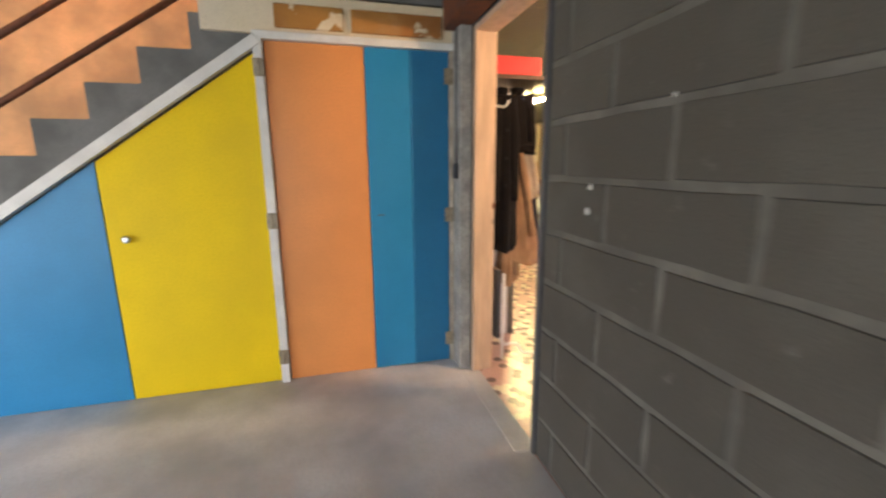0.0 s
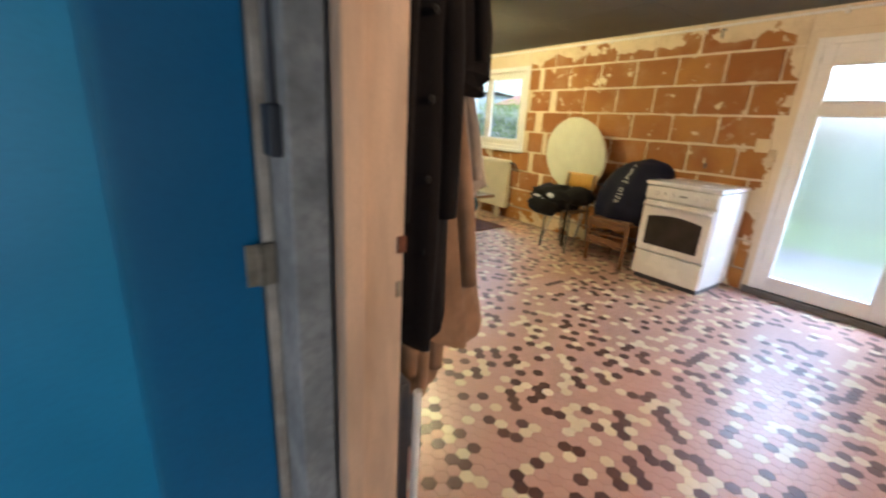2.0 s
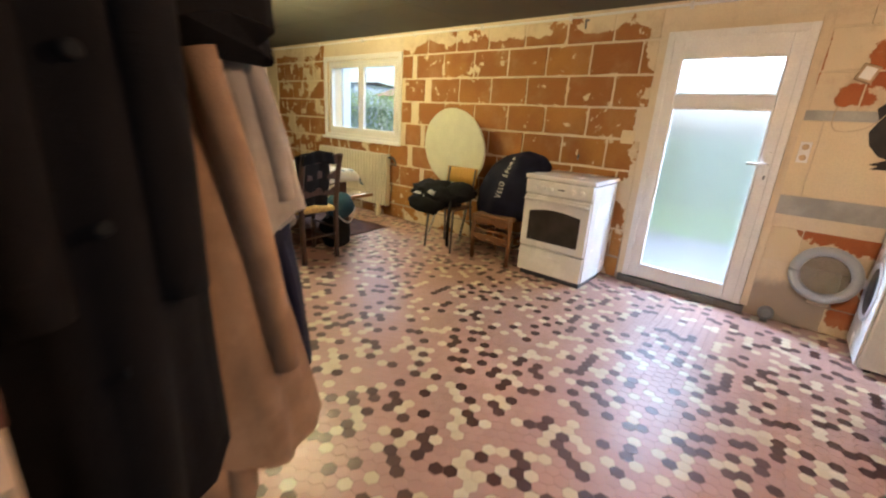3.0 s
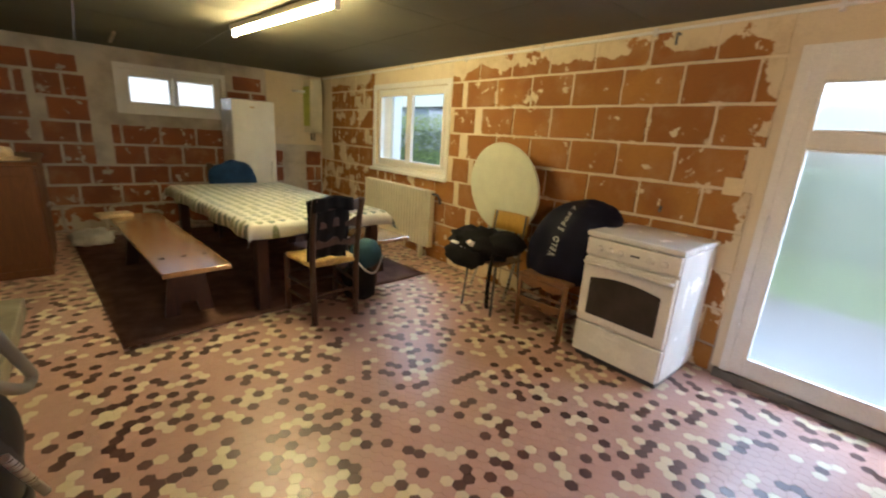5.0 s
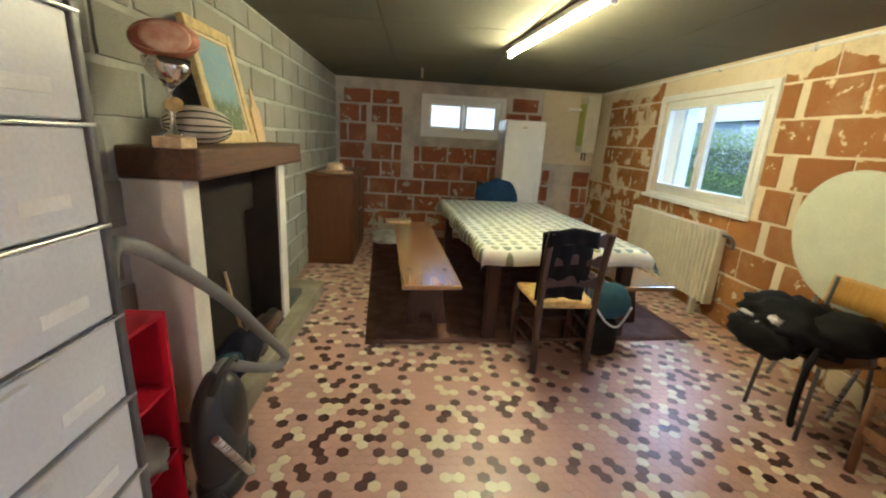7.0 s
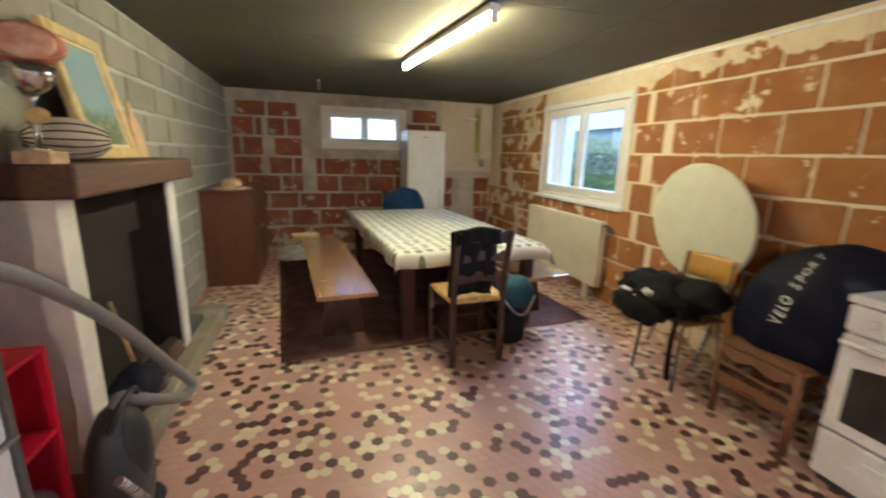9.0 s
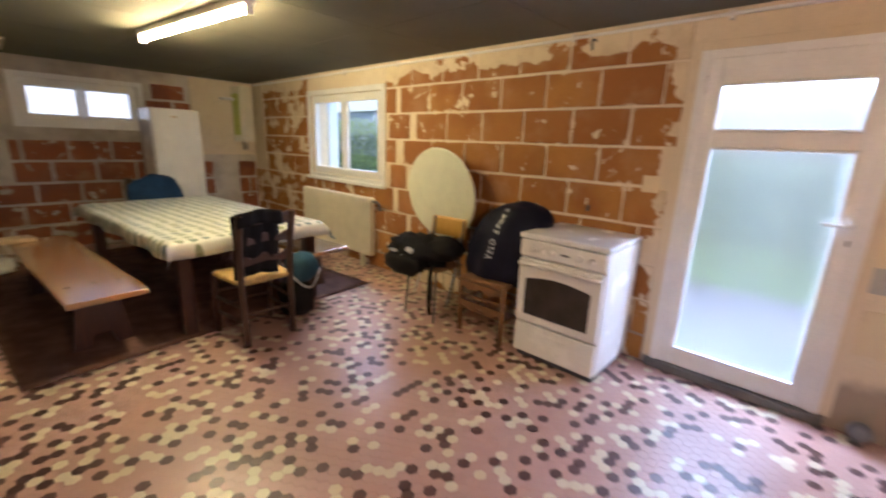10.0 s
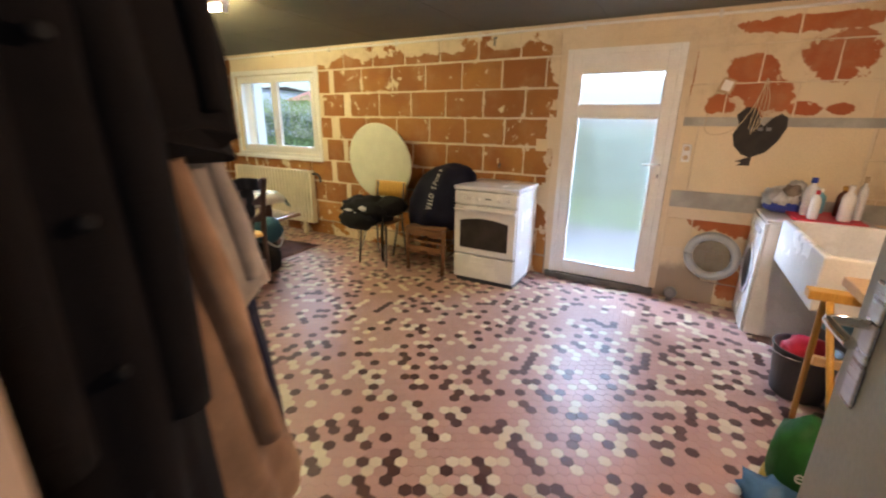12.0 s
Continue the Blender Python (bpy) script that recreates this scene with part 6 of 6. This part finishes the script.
# ---- wall by the washing corner: panel, rooster board, wires ----
wp = thing("wall_panel", pose(EAST, 0, 0), "cream laminate splash panel screwed to the wall", "panel")
part("sheet", span(-0.012, 0.0, 0.86, 1.868, 0.94, 1.44, 0.002), "wallboard", wp)
part("sheet", span(-0.012, 0.0, 1.876, 1.985, 0.94, 1.44, 0.002), "wallboard", wp)
sk2 = thing("socket", pose(EAST - 0.012, 1.925, 1.235), "double white socket on the splash panel", "socket")
part("plate", span(-0.010, 0.0, -0.032, 0.032, -0.07, 0.07, 0.003), "pvc", sk2)
for z in (-0.035, 0.035):
    hl = lathe_bm([(0.02, -0.001), (0.02, 0.001)], 14)
    bmesh.ops.transform(hl, matrix=Matrix.Translation((-0.011, 0, z)) @ Matrix.Rotation(radians(90), 4, "Y"), verts=hl.verts)
    part("outlet", hl, "straw", sk2)
gs = solo("plaster_band", span(EAST - 0.006, EAST, 0.60, 1.99, 1.445, 1.51, 0.002), "mortar", "grey cement band above the splash panel", "patch", kind="structure")
solo("plaster_band", span(EAST - 0.006, EAST, 0.60, 1.99, 0.80, 0.935, 0.002), "mortar", "grey cement band below the splash panel", "patch", kind="structure")
roo = thing("rooster_board", pose(EAST - 0.016, 1.475, 1.385), "black rooster-shaped memo board on the wall", "memo board")
ro = [(-0.112, 0.199), (-0.165, 0.142), (-0.139, 0.069), (-0.169, -0.001), (-0.146, -0.082), (-0.089, -0.145), (-0.04, -0.161), (-0.12, -0.197), (-0.074, -0.203), (-0.108, -0.226), (-0.025, -0.224),
      (-0.021, -0.159), (0.055, -0.123), (0.116, -0.038), (0.15, 0.054), (0.142, 0.124), (0.101, 0.15), (0.055, 0.122), (0.013, 0.064), (-0.009, 0.077), (-0.025, 0.136), (-0.055, 0.188)]
rbm = prism_bm(ro, 0.008, 0.0)
bmesh.ops.transform(rbm, matrix=Matrix.Rotation(radians(-90), 4, "Z"), verts=rbm.verts)
part("board", rbm, "slate", roo)
for i in range(3):
    part("chalk_mark", span(-0.0015, -0.0005, -0.06 + i * 0.05, -0.03 + i * 0.05, 0.03, 0.055), "hose", roo)
wr = thing("loose_wires", pose(EAST, 1.50, 1.76), "bundle of loose beige wires hanging from the wall", "wires")
for i in range(4):
    dy = -0.035 + 0.024 * i
    part("wire", tube_bm(smooth_path([(-0.005, 0.0, 0.02), (-0.025, dy * 0.5, -0.05), (-0.03, dy, -0.18), (-0.03, dy * 0.7 + 0.03, -0.33 - 0.02 * (i % 3))]), 0.0026, 6), "wire", wr)
part("wire", tube_bm(smooth_path([(-0.005, 0.0, 0.0), (-0.03, 0.06, -0.2), (-0.04, 0.15, -0.34), (-0.03, 0.27, -0.38), (-0.02, 0.33, -0.34), (-0.015, 0.33, -0.22)]), 0.0026, 6), "wire", wr)
jb2 = thing("junction_box", pose(EAST, 1.74, 1.73, 18, 0, 0), "open square junction box tilted on the wall", "junction box")
part("box_body", span(-0.05, 0.0, -0.045, 0.045, -0.05, 0.05, 0.006), "straw", jb2)
part("cover", span(-0.055, -0.05, -0.03, 0.03, -0.035, 0.035, 0.003), "pvc", jb2)
sp = thing("floor_pipe", pose(EAST - 0.05, 1.86, 0.0), "capped waste pipe stub by the skirting", "pipe")
pp = lathe_bm([(0.045, 0.0), (0.05, 0.015), (0.05, 0.05), (0.03, 0.055)], 18)
bmesh.ops.transform(pp, matrix=Matrix.Translation((0, 0, 0.07)) @ Matrix.Rotation(radians(-90), 4, "Y"), verts=pp.verts)
part("stub", pp, "hose", sp)
part("stand", span(-0.03, 0.045, -0.02, 0.02, 0.0, 0.05), "hose", sp)
ws = thing("wall_shelf", pose(4.78, SOUTH, 1.60), "small dark wall shelf with a teal bag on it", "shelf")
part("board", span(-0.25, 0.25, 0, 0.20, 0, 0.02, 0.003), "wood_dark", ws)
for x in (-0.2, 0.2):
    part("bracket", span(x - 0.01, x + 0.01, 0, 0.16, -0.14, -0.001, 0.003), "wood_dark", ws)
tl = thing("tool_bag", pose(4.85, SOUTH + 0.11, 1.62), "teal plastic caddy standing on the wall shelf", "caddy")
part("caddy_body", blob_bm((0.26, 0.16, 0.32), (0, 0, 0.15), 0.08, 1.5, 2, 0.1), "light_blue", tl)
part("band", span(-0.10, 0.10, -0.02, 0.088, 0.04, 0.09, 0.01), "white_ink", tl)

# ---- pieces of walls and floor ----
def brick_mesh(w, h, material, seed, depth=0.010):
    """One hollow-brick face with chipped, uneven edges, standing proud; lies in x and z, front at -depth."""
    rng = random.Random(seed)
    pts = []
    for (x0, z0), (x1, z1) in zip(((-w / 2, -h / 2), (w / 2, -h / 2), (w / 2, h / 2), (-w / 2, h / 2)), ((w / 2, -h / 2), (w / 2, h / 2), (-w / 2, h / 2), (-w / 2, -h / 2))):
        for t in (0.025, 0.34, 0.66, 0.975):
            j = rng.uniform(0, 0.007)
            x, z = x0 + (x1 - x0) * t, z0 + (z1 - z0) * t
            pts.append((x - math.copysign(j, x) * (abs(x1 - x0) < 1e-6), z - math.copysign(j, z) * (abs(z1 - z0) < 1e-6)))
    n = len(pts)
    v = [(x, 0.0, z) for x, z in pts] + [(x * 0.994, -depth * 0.6, z * 0.988) for x, z in pts] + [(x * 0.986, -depth, z * 0.974) for x, z in pts]
    f = [tuple(range(2 * n, 3 * n))]
    for a in (0, n):
        f += [(a + k, a + (k + 1) % n, a + n + (k + 1) % n, a + n + k) for k in range(n)]
    me = bpy.data.meshes.new("brick")
    me.from_pydata(v, [], f)
    me.materials.append(M[material])
    return me


def free_spans(a, b, holes):
    """The stretches of a..b that no hole covers."""
    out = [(a, b)]
    for h0, h1 in holes:
        out = [s for x0, x1 in out for s in ((x0, min(x1, h0)), (max(x0, h1), x1)) if s[1] - s[0] > 0.07]
    return out


def lay(parent, base, a, b, z_lines, length, shift, holes, material, name="brick", joint=0.011, depth=0.009):
    """Courses of bricks between a and b along the wall's own x; base places that wall face."""
    meshes = {}
    for r, (z0, z1) in enumerate(zip(z_lines, z_lines[1:])):
        x = a - length + (shift[r % len(shift)] % length)
        while x < b:
            blocked = [(h[0], h[1]) for h in holes if h[2] < z1 - 0.04 and h[3] > z0 + 0.04]
            for s0, s1 in free_spans(max(a, x + joint / 2), min(b, x + length - joint / 2), blocked):
                w, h = s1 - s0, z1 - z0 - joint
                key = (round(w, 2), round(h, 2), len(meshes) % 5 if abs(w - length + joint) > 0.01 else (r * 3 + int(x * 7)) % 5)
                if key not in meshes:
                    meshes[key] = brick_mesh(w, h, material, hash(key) % 1000, depth)
                ob = new(name, meshes[key])
                ob.parent = parent
                ob.matrix_parent_inverse = parent.matrix_world.inverted()
                ob.matrix_world = base @ Matrix.Translation(((s0 + s1) / 2, 0, (z0 + z1) / 2))
            x += length


bpy.context.view_layer.update()
COURSES = [0.0, 0.19, 0.45, 0.71, 0.97, 1.235, 1.49, 1.75, 2.01, 2.25]
# East wall: its own x runs south (world -y)
e_holes = [(-7.48, -5.86, 0.945, 2.09), (-2.99, -0.6, 0, 2.3), (-9.2, -8.77, 1.1, 2.3)]
# the wide mortar seam that steps down beside the window
e_holes += [(-y - 0.035, -y + 0.035, z, z + 0.24) for y, z in ((5.66, 1.76), (5.45, 1.50), (5.66, 1.245), (5.49, 0.98), (5.70, 0.72), (5.48, 0.46))]
lay(wall_east, Matrix.Translation((EAST, 0, 0)) @ Matrix.Rotation(radians(-90), 4, "Z"), -9.17, -0.6, COURSES, 0.42, (0.03, 0.20, 0.36, 0.15, 0.02, 0.23, 0.42, 0.18, 0.35), e_holes, "brick_east")
lay(wall_east, Matrix.Translation((EAST, 0, 0)) @ Matrix.Rotation(radians(-90), 4, "Z"), -2.99, -0.6, COURSES, 0.42, (0.03, 0.20, 0.36, 0.15, 0.02, 0.23, 0.42, 0.18, 0.35), [(-2.985, -1.975, 0, 2.105), (-1.99, -0.84, 0.79, 1.52), (-1.975, -1.66, 0, 0.45), (-1.66, -1.55, 0, 0.19)], "brick_corner", joint=0.003, depth=0.005)
n_holes = [(2.34, 3.65, 1.48, 2.10), (4.19, 5.1, 1.17, 2.3), (2.08, 2.27, 0.86, 2.3), (1.55, 1.62, 1.3, 1.7), (4.42, 4.80, 0.5, 1.1)]
lay(wall_north, Matrix.Translation((0, NORTH, 0)), 1.15, 5.06, [0.0, 0.32, 0.58, 0.83, 1.09, 1.35, 1.63, 1.90, 2.12], 0.42, (0.1, 0.3, 0.02, 0.2, 0.38, 0.12, 0.3, 0.05), n_holes, "brick_north", joint=0.024)
# Grey blocks of the west wall (room face) and of the hall wall
lay(wall_west, WEST @ Matrix.Translation((-0.012, 0, 0)) @ Matrix.Rotation(radians(90), 4, "Z"), 0.42, 6.9, [0.0, 0.2, 0.41, 0.62, 0.83, 1.04, 1.25, 1.46, 1.67, 1.88, 2.09, 2.26], 0.50, (0.0, 0.25), [(1.96, 3.42, 0, 1.36)], "block_room", "block", 0.022, 0.010)
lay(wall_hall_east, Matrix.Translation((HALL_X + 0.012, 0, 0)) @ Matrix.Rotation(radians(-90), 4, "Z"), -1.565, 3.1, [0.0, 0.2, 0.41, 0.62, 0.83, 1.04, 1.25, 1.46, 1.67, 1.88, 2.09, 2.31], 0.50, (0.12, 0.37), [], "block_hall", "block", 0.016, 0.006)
lay(wall_hall_east, Matrix.Translation((1.235, 0, 0)) @ Matrix.Rotation(radians(90), 4, "Z"), 0.58, 1.56, [0.0, 0.2, 0.41, 0.62, 0.83, 1.04, 1.25, 1.46, 1.67, 1.88, 2.09, 2.25], 0.50, (0.0, 0.25), [], "block_room", "block", 0.020, 0.006)

# Hexagonal floor tiles: the ones round the walked stretch are single parts
PITCH = 0.057
HR = (PITCH - 0.0010) / math.sqrt(3)
hexa = [(math.cos(radians(30 + 60 * k)), math.sin(radians(30 + 60 * k))) for k in range(6)]
TILE_V = [(HR * x, HR * y, -0.004) for x, y in hexa] + [(HR * 0.996 * x, HR * 0.996 * y, -0.0008) for x, y in hexa] + [(HR * 0.985 * x, HR * 0.985 * y, -0.0004) for x, y in hexa]
TILE_F = [tuple(range(12, 18))] + [(a + k, a + (k + 1) % 6, a + 6 + (k + 1) % 6, a + 6 + k) for a in (0, 6) for k in range(6)]
kinds = ("tile_pink", "tile_dark", "tile_cream")
single = []
for kd in kinds:
    me = bpy.data.meshes.new("tile")
    me.from_pydata(TILE_V, [], TILE_F)
    me.materials.append(M[kd])
    single.append(me)
rng = np.random.default_rng(11)
verts, faces, mats = [], [], []
tv, drawn, prev = np.array(TILE_V), 0, {}
rows_n, cols_n = int(8.66 / (PITCH * 0.866)) + 1, int(3.98 / PITCH) + 1
for j in range(rows_n):
    for i in range(cols_n):
        x, y = 1.135 + PITCH * (i + 0.5 * (j % 2)), SOUTH + 0.02 + PITCH * 0.866 * j
        if x > EAST - 0.02 or y > NORTH - 0.02 or (x < 1.22 and not 1.64 < y < 2.39):
            continue
        near = [prev.get((j, i - 1)), prev.get((j - 1, i)), prev.get((j - 1, i + (1 if j % 2 else -1)))]
        p_dark = 0.225 - 0.07 * (near.count(1) == 1) - 0.19 * (near.count(1) > 1)
        p_cream = 0.13 + 0.10 * (near.count(1) > 0) - 0.05 * (near.count(2) > 1)
        u = rng.random()
        k = 1 if u < p_dark else 2 if u < p_dark + p_cream else 0
        prev[(j, i)] = k
        if 2.45 < x < 3.42 and 3.05 < y < 3.90 and drawn < 300:
            ob = new("tile", single[k])
            ob.parent = floor
            ob.location = (x, y, 0)
            drawn += 1
            continue
        base = len(verts)
        verts.extend((tv + (x, y, 0)).tolist())
        faces.extend(tuple(v + base for v in f) for f in TILE_F)
        mats.extend([k] * len(TILE_F))
me = bpy.data.meshes.new("tiles")
me.from_pydata(verts, [], faces)
for kd in kinds:
    me.materials.append(M[kd])
me.polygons.foreach_set("material_index", mats)
tiles = new("tiles", me)
tiles.parent = floor
tagged(tiles, kind="stuff")
